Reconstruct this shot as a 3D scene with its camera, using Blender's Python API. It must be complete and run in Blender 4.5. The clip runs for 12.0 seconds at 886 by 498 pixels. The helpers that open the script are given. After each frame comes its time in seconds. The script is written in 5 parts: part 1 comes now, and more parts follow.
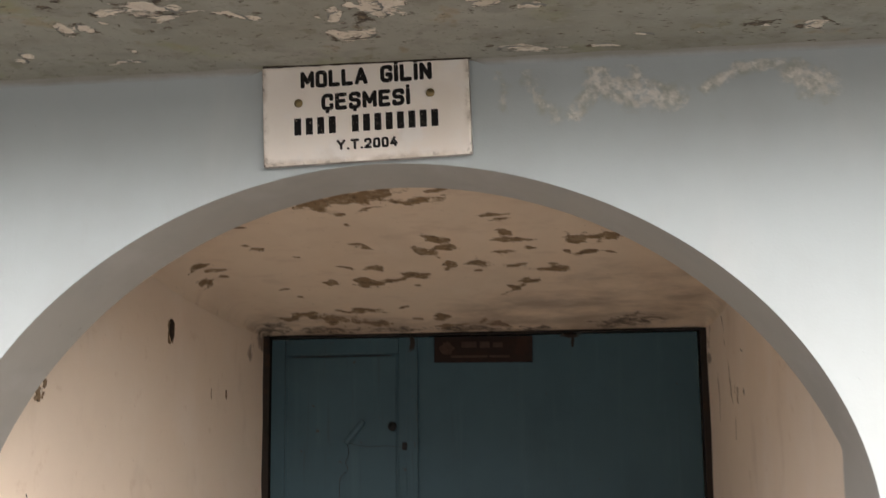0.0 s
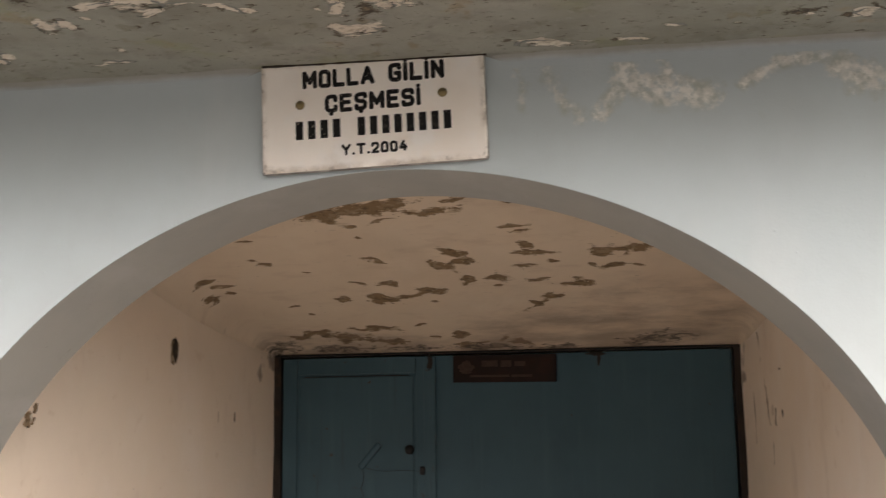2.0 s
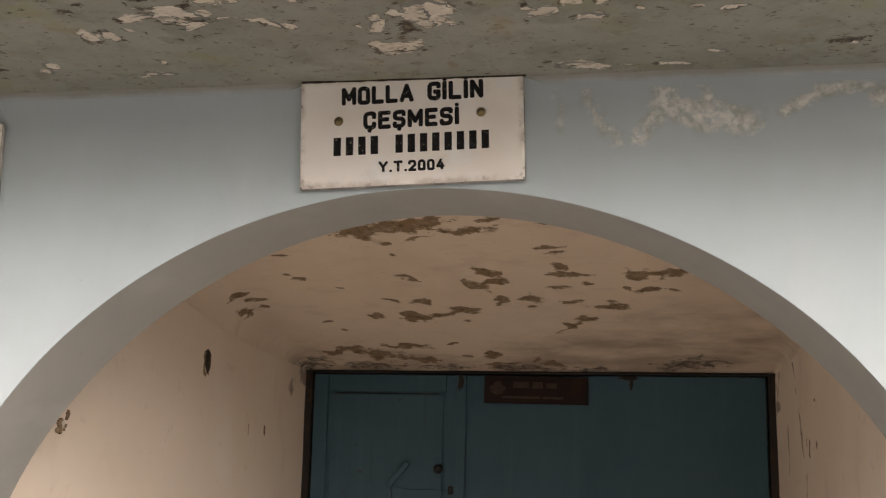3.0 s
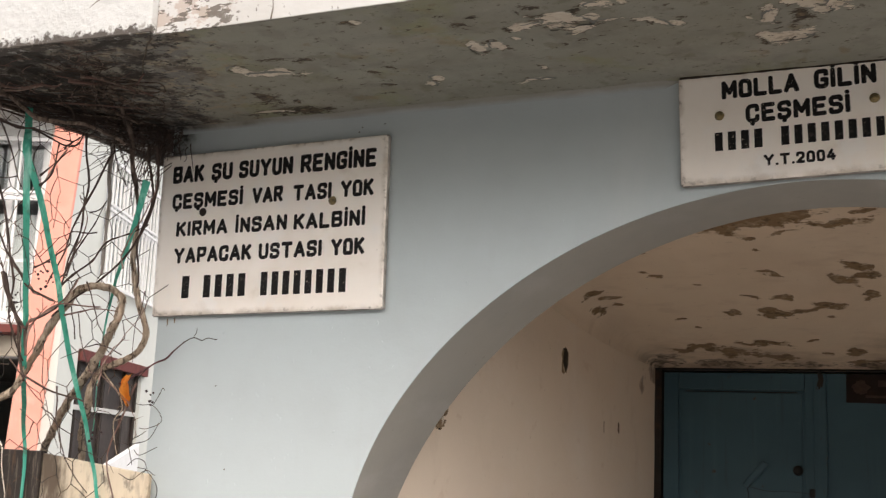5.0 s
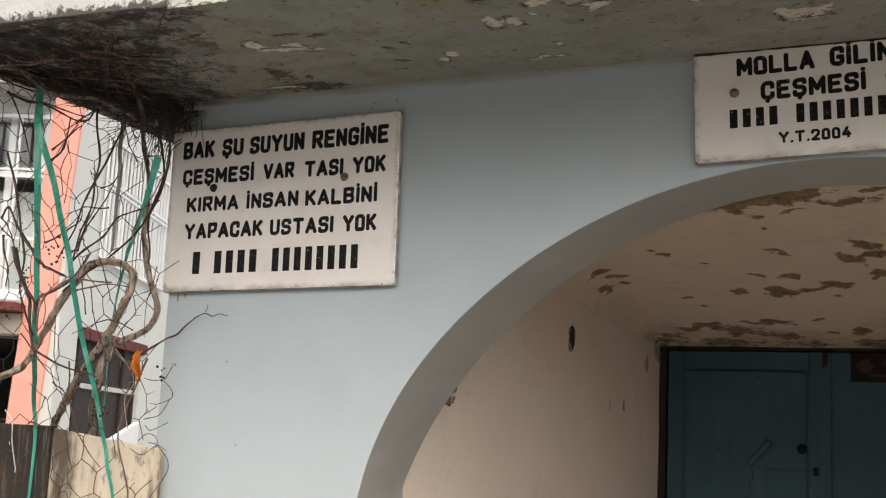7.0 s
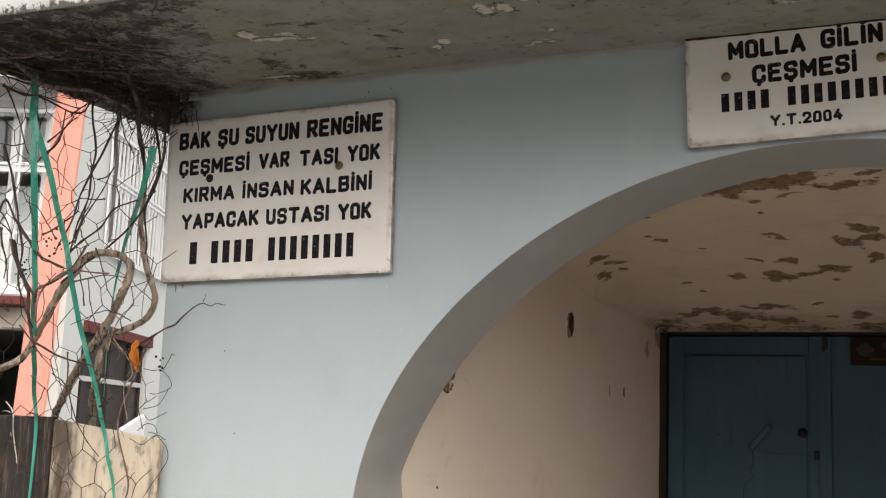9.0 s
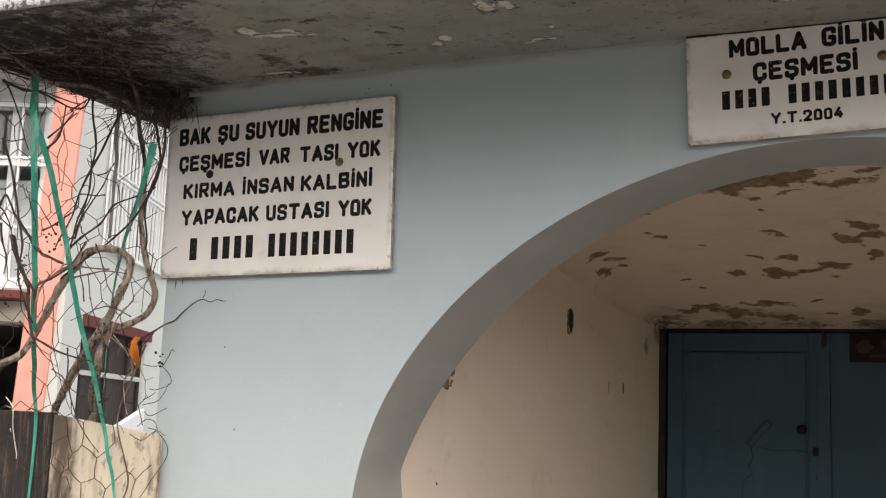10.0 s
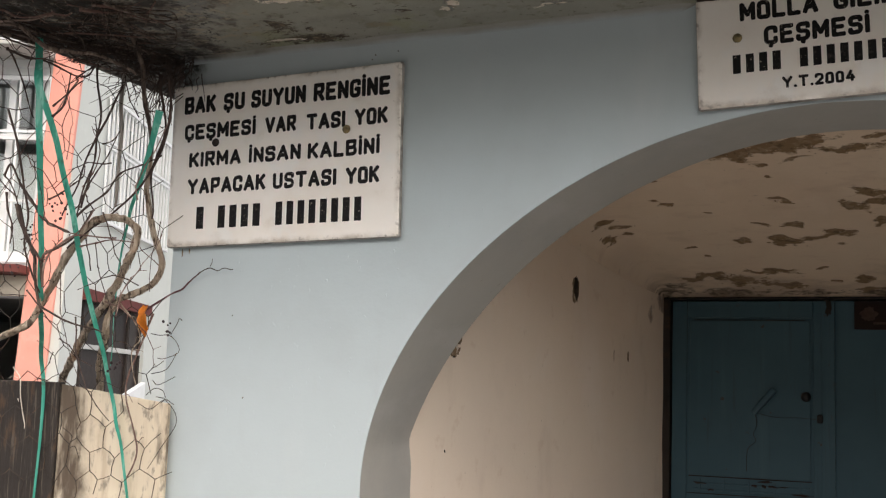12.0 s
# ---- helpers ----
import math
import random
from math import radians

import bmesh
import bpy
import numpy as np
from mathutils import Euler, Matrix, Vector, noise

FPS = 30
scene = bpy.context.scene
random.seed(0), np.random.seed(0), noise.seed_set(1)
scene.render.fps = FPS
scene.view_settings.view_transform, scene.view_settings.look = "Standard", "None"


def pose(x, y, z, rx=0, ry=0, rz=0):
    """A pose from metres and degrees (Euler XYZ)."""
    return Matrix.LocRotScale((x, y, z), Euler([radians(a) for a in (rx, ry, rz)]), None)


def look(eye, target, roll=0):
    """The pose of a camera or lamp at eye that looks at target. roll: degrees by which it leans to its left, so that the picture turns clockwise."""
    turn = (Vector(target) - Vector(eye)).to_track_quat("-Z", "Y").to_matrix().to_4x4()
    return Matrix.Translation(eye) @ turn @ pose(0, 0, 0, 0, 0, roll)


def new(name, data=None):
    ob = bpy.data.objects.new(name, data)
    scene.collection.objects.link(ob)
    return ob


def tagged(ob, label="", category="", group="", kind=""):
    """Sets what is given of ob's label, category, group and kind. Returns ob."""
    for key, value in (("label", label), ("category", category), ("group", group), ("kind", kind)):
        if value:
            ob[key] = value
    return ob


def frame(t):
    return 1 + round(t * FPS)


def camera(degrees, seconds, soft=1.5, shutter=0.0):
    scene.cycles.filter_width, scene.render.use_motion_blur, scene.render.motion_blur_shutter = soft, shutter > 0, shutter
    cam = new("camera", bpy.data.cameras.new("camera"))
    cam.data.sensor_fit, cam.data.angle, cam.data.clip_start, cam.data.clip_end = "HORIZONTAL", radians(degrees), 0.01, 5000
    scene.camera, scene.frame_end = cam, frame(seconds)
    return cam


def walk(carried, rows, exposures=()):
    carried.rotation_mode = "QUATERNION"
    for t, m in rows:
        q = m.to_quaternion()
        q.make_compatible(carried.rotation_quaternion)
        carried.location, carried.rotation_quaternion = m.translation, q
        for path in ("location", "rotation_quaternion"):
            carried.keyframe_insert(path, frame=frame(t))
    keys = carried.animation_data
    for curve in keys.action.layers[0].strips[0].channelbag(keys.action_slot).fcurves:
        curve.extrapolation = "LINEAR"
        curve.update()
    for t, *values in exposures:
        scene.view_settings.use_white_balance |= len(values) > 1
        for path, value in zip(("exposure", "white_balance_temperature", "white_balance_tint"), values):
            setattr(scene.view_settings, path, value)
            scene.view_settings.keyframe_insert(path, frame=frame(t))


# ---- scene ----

# ---- camera and walk ----
cam = camera(42.0, 12.0, soft=1.2, shutter=0.4)
PATH = [
    (0, (0.7271, -2.9442, 1.5482), (0.4981, -0.9831, 1.8673), -0.59),
    (0.5, (0.7035, -2.7400, 1.5815), (0.4335, -0.7963, 1.9675), -1.47),
    (1, (0.7362, -2.7155, 1.6076), (0.4755, -0.7683, 1.9823), -1.68),
    (1.5, (0.7318, -2.6995, 1.6030), (0.5036, -0.7460, 1.9659), -1.64),
    (2, (0.7216, -2.6973, 1.5817), (0.4524, -0.7459, 1.9277), -0.74),
    (2.3, (0.7364, -2.6995, 1.5794), (0.3786, -0.7719, 1.9745), 0.42),
    (2.5, (0.7250, -2.6929, 1.5900), (0.4142, -0.7548, 1.9735), 0.79),
    (2.7, (0.7267, -2.6911, 1.5841), (0.4116, -0.7521, 1.9598), 0.91),
    (4.3, (0.6283, -2.7071, 1.5945), (-0.0038, -0.8533, 1.9993), 2.22),
    (4.5, (0.6001, -2.7295, 1.5843), (-0.1301, -0.9078, 1.9691), 1.90),
    (5, (0.5325, -2.7550, 1.5822), (-0.2900, -0.9669, 1.9372), 2.54),
    (5.5, (0.5119, -2.7531, 1.5667), (-0.3218, -0.9664, 1.9026), 2.54),
    (6, (0.5025, -2.7597, 1.5688), (-0.3203, -0.9677, 1.9034), 2.85),
    (6.5, (0.4892, -2.7594, 1.5592), (-0.3105, -0.9573, 1.8953), 2.74),
    (7, (0.4918, -2.7721, 1.5703), (-0.3249, -0.9750, 1.8919), 2.72),
    (7.2, (0.4946, -2.7677, 1.5678), (-0.3171, -0.9685, 1.8902), 2.70),
    (9, (0.5237, -2.7680, 1.5610), (-0.3033, -0.9727, 1.8660), 2.12),
    (9.5, (0.5248, -2.7706, 1.5648), (-0.2912, -0.9696, 1.8657), 2.22),
    (10, (0.5213, -2.7704, 1.5672), (-0.3045, -0.9729, 1.8627), 2.25),
    (10.5, (0.5186, -2.7740, 1.5666), (-0.3057, -0.9750, 1.8568), 2.16),
    (11, (0.5106, -2.7738, 1.5625), (-0.3037, -0.9690, 1.8447), 2.07),
    (11.5, (0.5029, -2.7765, 1.5608), (-0.3196, -0.9730, 1.8275), 2.05),
    (12, (0.4888, -2.7717, 1.5493), (-0.3333, -0.9658, 1.8000), 1.95),
]
walk(cam, [(t, look(eye, target, roll)) for t, eye, target, roll in PATH],
     exposures=[(0, 1.38, 6900, 14), (2.7, 1.33, 7100, 15), (4.5, 1.10, 6950, 13), (5.2, 0.88, 6850, 13), (6.0, 0.71, 6800, 12), (12, 0.70, 6650, 11)])

# ---- world and sun ----
world = bpy.data.worlds.new("world")
scene.world = world
world.use_nodes = True
wn = world.node_tree.nodes
sky = wn.new("ShaderNodeTexSky")
sky.sky_type = "NISHITA"
sky.sun_disc = False
SUN_EL, SUN_ROT = radians(50), radians(145)
sky.sun_elevation, sky.sun_rotation = SUN_EL, SUN_ROT
sky.air_density, sky.dust_density, sky.ozone_density = 1.0, 6.0, 1.0
world.node_tree.links.new(sky.outputs[0], wn["Background"].inputs[0])
wn["Background"].inputs[1].default_value = 0.10
sun = new("sun", bpy.data.lights.new("sun", "SUN"))
sun.data.energy, sun.data.angle, sun.data.color = 3.4, radians(160), (1.0, 0.985, 0.96)
sun_dir = Vector((math.sin(SUN_ROT) * math.cos(SUN_EL), math.cos(SUN_ROT) * math.cos(SUN_EL), math.sin(SUN_EL)))
sun.matrix_world = look(sun_dir * 30, (0, 0, 0))


# ---- materials ----
def mat(name, base, rough=0.8, metal=0.0, layers=(), bump=(), alpha_rand=0.0, spec=0.4):
    """layers: (colour, noise scale or (x, y, z), detail, low, high, amount[, (axis or attribute, a, b, wobble[, grain[, recess]])]); bump: (scale, strength, distance) rows."""
    m = bpy.data.materials.new(name)
    m.use_nodes = True
    nt = m.node_tree
    nodes, links = nt.nodes, nt.links
    b = nodes["Principled BSDF"]
    b.inputs["Metallic"].default_value = metal
    b.inputs["Specular IOR Level"].default_value = spec
    co = nodes.new("ShaderNodeTexCoord").outputs["Object"]

    def noise_of(scale, detail, rough_n=0.6):
        n = nodes.new("ShaderNodeTexNoise")
        n.inputs["Detail"].default_value = detail
        n.inputs["Roughness"].default_value = rough_n
        if isinstance(scale, tuple):
            mp = nodes.new("ShaderNodeMapping")
            mp.inputs["Scale"].default_value = scale
            links.new(co, mp.inputs["Vector"])
            links.new(mp.outputs[0], n.inputs["Vector"])
            n.inputs["Scale"].default_value = 1.0
        else:
            links.new(co, n.inputs["Vector"])
            n.inputs["Scale"].default_value = scale
        return n.outputs["Fac"]

    def smooth(value, lo, hi):
        r = nodes.new("ShaderNodeMapRange")
        r.interpolation_type = "SMOOTHSTEP"
        r.inputs["From Min"].default_value, r.inputs["From Max"].default_value = lo, hi
        links.new(value, r.inputs["Value"])
        return r.outputs["Result"]

    def math_of(op, a, c):
        q = nodes.new("ShaderNodeMath")
        q.operation = op
        for i, v in enumerate((a, c)):
            if isinstance(v, (int, float)):
                q.inputs[i].default_value = v
            else:
                links.new(v, q.inputs[i])
        return q.outputs[0]

    rgb = nodes.new("ShaderNodeRGB")
    rgb.outputs[0].default_value = (*base, 1)
    color = rgb.outputs[0]
    steps = []
    if alpha_rand:
        info = nodes.new("ShaderNodeObjectInfo")
        hsv = nodes.new("ShaderNodeHueSaturation")
        links.new(color, hsv.inputs["Color"])
        links.new(math_of("ADD", math_of("MULTIPLY", info.outputs["Random"], alpha_rand), 1 - alpha_rand / 2), hsv.inputs["Value"])
        color = hsv.outputs[0]
    for row in layers:
        c, scale, detail, lo, hi, amount = row[:6]
        mask = smooth(noise_of(scale, detail), lo, hi)
        if len(row) > 6:
            axis, a0, a1, wob = row[6][:4]
            grain = row[6][4] if len(row[6]) > 4 else 7.0
            sep = nodes.new("ShaderNodeSeparateXYZ")
            links.new(co, sep.inputs[0])
            if len(axis) > 1:
                attr = nodes.new("ShaderNodeAttribute")
                attr.attribute_name = axis
                along = attr.outputs["Fac"]
            elif axis == "d":
                along = math_of("ADD", sep.outputs[0], math_of("MULTIPLY", sep.outputs[1], .6))
            else:
                along = sep.outputs["xyz".index(axis)]
            pos = math_of("ADD", along, math_of("MULTIPLY", math_of("SUBTRACT", noise_of(grain, 9, .68), 0.5), wob))
            mask = math_of("MULTIPLY", mask, smooth(pos, a0, a1))
            if len(row[6]) > 5:
                steps.append((mask, row[6][5]))
        mix = nodes.new("ShaderNodeMix")
        mix.data_type = "RGBA"
        links.new(math_of("MULTIPLY", mask, amount), mix.inputs["Factor"])
        links.new(color, mix.inputs["A"])
        mix.inputs["B"].default_value = (*c, 1)
        color = mix.outputs["Result"]
    links.new(color, b.inputs["Base Color"])
    rr = nodes.new("ShaderNodeMapRange")
    rr.inputs["To Min"].default_value, rr.inputs["To Max"].default_value = max(rough - 0.12, 0.03), min(rough + 0.12, 1)
    links.new(noise_of(14.0, 5), rr.inputs["Value"])
    links.new(rr.outputs[0], b.inputs["Roughness"])
    normal = None
    for scale, strength, dist in bump:
        bp = nodes.new("ShaderNodeBump")
        bp.inputs["Strength"].default_value, bp.inputs["Distance"].default_value = strength, dist
        links.new(noise_of(scale, 6, 0.65), bp.inputs["Height"])
        if normal:
            links.new(normal, bp.inputs["Normal"])
        normal = bp.outputs[0]
    for mask, deep in steps:
        bp = nodes.new("ShaderNodeBump")
        bp.invert = True
        bp.inputs["Strength"].default_value, bp.inputs["Distance"].default_value = .8, deep
        links.new(mask, bp.inputs["Height"])
        if normal:
            links.new(normal, bp.inputs["Normal"])
        normal = bp.outputs[0]
    if normal:
        links.new(normal, b.inputs["Normal"])
    return m


WALL_RGB = (.484, .552, .570)
WALL_LAYERS = [
    ((.43, .483, .495), 2.2, 4, .42, .68, .55), ((.565, .605, .612), (3, 3, .9), 5, .5, .75, .5),
    ((.40, .43, .43), (9, 9, 1.2), 6, .60, .78, .28), ((.30, .31, .30), 70, 3, .735, .78, .5),
    ((.22, .22, .21), 19, 2, .775, .80, .7)]
WALL_BUMP = [(2.5, .25, .012), (26, .22, .003), (160, .2, .001)]
M_WALL = mat("wall_paint", WALL_RGB, .62, layers=WALL_LAYERS, bump=WALL_BUMP)
# Arch underside: darker and warmer grey than the wall front.
M_REVEAL = mat("reveal_grey", (.425, .42, .39), .7, layers=[((.37, .37, .355), 3.0, 6, .42, .68, .6), ((.49, .49, .475), (5, 2, 5), 6, .52, .72, .5), ((.28, .26, .23), 40, 5, .66, .72, .4)], bump=WALL_BUMP)
M_SCAR = mat("crumbled_plaster", WALL_RGB, .8, layers=WALL_LAYERS + [
    ((.40, .42, .36), 18, 8, .34, .60, .75, ("wear", .15, .70, 1.6, 22.0)),
    ((.67, .66, .615), 34, 10, .40, .60, .85, ("wear", .32, .68, 2.0, 30.0)),
    ((.86, .84, .79), 46, 12, .42, .62, .8, ("wear", .45, .85, 2.0, 26.0)),
    ((.20, .19, .16), 90, 6, .63, .68, .4, ("wear", .40, .70, 2.2, 30.0))], bump=WALL_BUMP + [(90, .4, .0015)])
# Wall colour with grey and black mottling where the mask is high.
M_WALL_CORNER = mat("dark_corner_wall", WALL_RGB, .8, layers=WALL_LAYERS + [
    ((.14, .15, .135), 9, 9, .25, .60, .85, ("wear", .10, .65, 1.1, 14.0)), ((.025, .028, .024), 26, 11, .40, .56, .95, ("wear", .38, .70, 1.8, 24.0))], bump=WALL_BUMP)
SOFFIT_PAINT = [
    ((.26, .25, .20), 2.6, 6, .40, .68, .7),
    ((.27, .28, .145), 3.3, 7, .53, .67, .6),
    ((.41, .385, .335), (2, 5, 2), 6, .52, .74, .5),
    ((.20, .19, .16), 9, 10, .48, .66, .5),
    ((.17, .165, .115), 13, 11, .57, .66, .5),
    ((.33, .245, .15), 6.5, 9, .60, .68, .4),
    ((.36, .35, .32), 38, 6, .60, .68, .4),
    ((.10, .09, .065), (26, 36, 26), 9, .665, .70, .65),
    ((.09, .085, .07), 64, 6, .68, .705, .8)]
SOFFIT_WEAR = [
    ((.10, .075, .05), 1.0, 2, -2, -1, .95, ("dark", .50, .56, 3.0, (70, 120, 70), .0012)),
    ((.050, .042, .034), 60, 7, .44, .54, .9, ("dark", .62, .74, 3.0, (70, 120, 70))),
    ((.30, .225, .145), 34, 6, .52, .60, .7, ("dark", .70, .85, 2.4, (70, 120, 70))),
    ((.10, .074, .05), 34, 9, .545, .60, .9, ("pale", .16, .24, 2.6, (48, 90, 48), .0010)),
    ((.085, .066, .046), 27, 8, .50, .56, .95, ("pale", .36, .41, 1.9, (26, 48, 26), .0010)),
    ((.70, .625, .525), 1.0, 2, -2, -1, 1.0, ("pale", .445, .458, 1.9, (26, 48, 26), .0018)),
    ((.80, .75, .66), 26, 5, .46, .62, .6, ("pale", .52, .58, 1.9, (26, 48, 26))),
    ((.40, .33, .245), 40, 6, .54, .64, .7, ("pale", .52, .58, 1.9, (26, 48, 26)))]
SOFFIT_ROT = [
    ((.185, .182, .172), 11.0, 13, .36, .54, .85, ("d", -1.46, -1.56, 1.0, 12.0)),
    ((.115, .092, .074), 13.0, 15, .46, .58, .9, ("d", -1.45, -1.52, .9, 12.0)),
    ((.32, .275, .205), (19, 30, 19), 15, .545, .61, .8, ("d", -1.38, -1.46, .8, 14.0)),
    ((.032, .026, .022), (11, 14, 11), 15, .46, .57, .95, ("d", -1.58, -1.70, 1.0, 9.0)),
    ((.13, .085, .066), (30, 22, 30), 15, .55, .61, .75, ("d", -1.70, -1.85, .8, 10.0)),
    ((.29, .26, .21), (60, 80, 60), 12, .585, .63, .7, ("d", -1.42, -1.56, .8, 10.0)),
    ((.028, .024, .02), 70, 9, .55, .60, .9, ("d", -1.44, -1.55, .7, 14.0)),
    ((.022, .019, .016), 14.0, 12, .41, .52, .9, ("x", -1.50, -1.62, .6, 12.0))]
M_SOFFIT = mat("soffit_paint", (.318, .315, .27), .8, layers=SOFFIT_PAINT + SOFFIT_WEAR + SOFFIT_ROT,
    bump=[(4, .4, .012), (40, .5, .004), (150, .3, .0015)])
# Grey paints shade along the wall top, fading to wall colour; black towards the left.
M_SHADE_COVE = mat("shade_cove_grey", (.33, .325, .295), .8, layers=[
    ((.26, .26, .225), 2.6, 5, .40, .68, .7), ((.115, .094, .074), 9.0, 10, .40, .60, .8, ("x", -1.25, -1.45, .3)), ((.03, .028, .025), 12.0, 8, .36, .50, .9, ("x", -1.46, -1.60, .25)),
    ((.46, .51, .53), 3.0, 4, .0, .05, 1.0, ("z", 2.532, 2.516, .02))], bump=[(30, .4, .004)])
M_FASCIA = mat("fascia_paint", (.50, .505, .495), .7, layers=[
    ((.43, .43, .41), 5, 5, .45, .7, .6), ((.34, .29, .245), 11, 8, .62, .65, .85), ((.40, .345, .31), (13, 13, 20), 11, .52, .55, .9, ("x", -.98, -1.04, .5, 14.0)), ((.10, .085, .07), (24, 24, 60), 11, .535, .56, .9, ("x", -.92, -1.0, .5, 14.0)), ((.12, .11, .095), (60, 60, 34), 7, .635, .66, .8)],
    bump=[(9, .5, .008), (60, .4, .003)])
M_RENDER = mat("old_render", (.53, .545, .54), .85, layers=[
    ((.46, .475, .47), 4, 5, .45, .7, .7), ((.36, .345, .32), (30, 30, 12), 8, .63, .72, .4), ((.06, .05, .042), 34, 9, .30, .44, .95, ("z", 2.556, 2.546, .10, 40.0)), ((.16, .14, .12), 40, 9, .57, .62, .75, ("z", 2.60, 2.55, .14, 20.0))],
    bump=[(11, .8, .012), (70, .5, .004)])
M_NICHE = mat("niche_plaster", (.84, .725, .605), .85, layers=[
    ((.79, .68, .575), 1.9, 5, .42, .68, .6), ((.88, .79, .70), (2.6, 2.6, 1.4), 4, .5, .72, .6),
    ((.58, .46, .36), (5, 5, 2), 7, .56, .76, .35), ((.66, .52, .40), 11, 8, .60, .70, .35), ((.36, .29, .24), 60, 4, .70, .76, .5),
    ((.15, .115, .088), 1.0, 2, -2, -1, .7, ("damp", .40, .85, 1.6, 12.0)), ((.40, .30, .22), 30, 7, .45, .58, .6, ("damp", .30, .6, 1.8, 18.0))],
    bump=[(3, .35, .012), (30, .3, .003), (140, .25, .001)])
M_NICHE_TOP = mat("ceiling_plaster", (.80, .665, .52), .85, layers=[
    ((.72, .585, .45), 2.6, 5, .42, .68, .6), ((.84, .715, .58), 4, 5, .52, .72, .5),
    ((.66, .52, .40), (5, 12, 5), 8, .52, .70, .5), ((.46, .365, .28), (14, 30, 14), 7, .64, .74, .4), ((.30, .24, .18), (40, 80, 40), 5, .69, .72, .6),
    ((.50, .37, .24), 1.0, 2, -2, -1, .65, ("peel", .40, .58, 2.0, (24, 40, 24))),
    ((.255, .165, .085), 1.0, 2, -2, -1, .93, ("peel", .50, .55, 2.1, (34, 52, 34), .0012)),
    ((.115, .074, .04), 30, 6, .50, .60, .75, ("peel", .60, .72, 2.5, (40, 80, 40))),
    ((.40, .30, .20), 22, 6, .50, .62, .65, ("peel", .62, .76, 2.5, (40, 80, 40))),
    # Brown that deepens towards the back of the ceiling.
    ((.27, .19, .14), (3, 6, 3), 9, .30, .66, .62, ("back_dark", .12, .75, .7, (6, 12, 6))),
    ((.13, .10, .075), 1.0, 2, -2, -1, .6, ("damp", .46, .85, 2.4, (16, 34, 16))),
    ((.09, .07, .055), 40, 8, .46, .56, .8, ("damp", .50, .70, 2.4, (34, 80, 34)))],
    bump=[(3, .35, .012), (28, .35, .004), (140, .3, .0012)])
M_PEEL = mat("bare_plaster_brown", (.235, .165, .10), .92, layers=[
    ((.36, .27, .175), 30, 5, .45, .65, .7), ((.12, .085, .055), 22, 5, .52, .7, .75), ((.62, .50, .39), (38, 60, 38), 7, .555, .60, .85)], bump=[(45, .7, .005)], alpha_rand=.5)
M_PALE = mat("bare_plaster_pale", (.62, .565, .47), .9, layers=[
    ((.50, .44, .35), 24, 5, .46, .7, .7), ((.70, .66, .58), 50, 4, .52, .68, .6), ((.30, .25, .19), 70, 4, .63, .70, .6)],
    bump=[(40, .6, .004)], alpha_rand=.22)
M_MOULD = mat("damp_mould", (.10, .082, .064), .95, layers=[((.17, .14, .10), 40, 5, .48, .66, .7)], bump=[(60, .7, .004)], alpha_rand=.5)
M_STAIN = mat("damp_stain", (.24, .185, .135), .95, layers=[((.40, .31, .235), 22, 6, .46, .62, .8), ((.12, .095, .075), 40, 5, .56, .66, .7)], bump=[(60, .5, .003)], alpha_rand=.5)
M_LIP = mat("curled_paint", (.25, .25, .23), .75, layers=[((.25, .24, .21), 30, 4, .5, .7, .6)], bump=[(60, .3, .002)])
M_HOLE = mat("hole_dark", (.03, .022, .016), .95, layers=[((.10, .065, .04), 60, 4, .5, .66, .6)], bump=[(70, .6, .004)])
M_DOOR = mat("door_paint", (.042, .101, .136), .45, layers=[
    ((.032, .080, .110), 2.2, 4, .4, .7, .7), ((.060, .128, .165), (18, 18, 1.1), 5, .52, .75, .5),
    ((.035, .06, .07), (40, 40, 2.2), 5, .60, .74, .5), ((.06, .035, .022), 24, 6, .66, .71, .8)],
    bump=[(5, .18, .006), (60, .15, .0012)])
M_RUST = mat("rusty_steel", (.030, .023, .019), .8, .1, layers=[
    ((.07, .036, .02), 18, 6, .52, .70, .7), ((.012, .014, .012), 9, 5, .5, .7, .8)], bump=[(50, .6, .003)])
M_PLATE = mat("nameplate_brown", (.020, .0105, .008), .55, spec=.2, layers=[((.036, .016, .010), 9, 5, .48, .7, .8), ((.02, .012, .01), 22, 5, .55, .7, .7)], bump=[(60, .2, .001)])
M_PLATE_INK = mat("nameplate_ink", (.060, .034, .022), .6, layers=[((.045, .022, .014), 60, 4, .45, .6, .9)])
M_MARBLE = mat("marble", (.95, .90, .83), .34, spec=.65, layers=[
    ((.88, .81, .72), 3.6, 6, .44, .66, .7), ((.90, .89, .86), 8, 5, .5, .68, .6), ((.66, .57, .46), 9, 8, .60, .76, .35), ((.42, .37, .31), 90, 3, .70, .76, .5),
    ((.52, .45, .37), 9, 8, .36, .60, .75, ("grime", .30, .95, .9, 34.0)), ((.30, .26, .22), 50, 8, .52, .62, .7, ("grime", .55, .95, 1.2, 60.0))],
    bump=[(40, .12, .001)])
M_MARBLE_EDGE = mat("marble_edge", (.44, .41, .375), .7, layers=[((.20, .185, .165), 16, 6, .42, .60, .85)], bump=[(60, .5, .002)])
M_INK = mat("letter_paint", (.011, .010, .010), .7, layers=[((.05, .044, .038), 70, 4, .56, .68, .6), ((.46, .40, .33), 130, 5, .635, .67, .7)], spec=.2)
M_BLACK = mat("black_iron", (.010, .010, .011), .6, bump=[(80, .3, .002)])
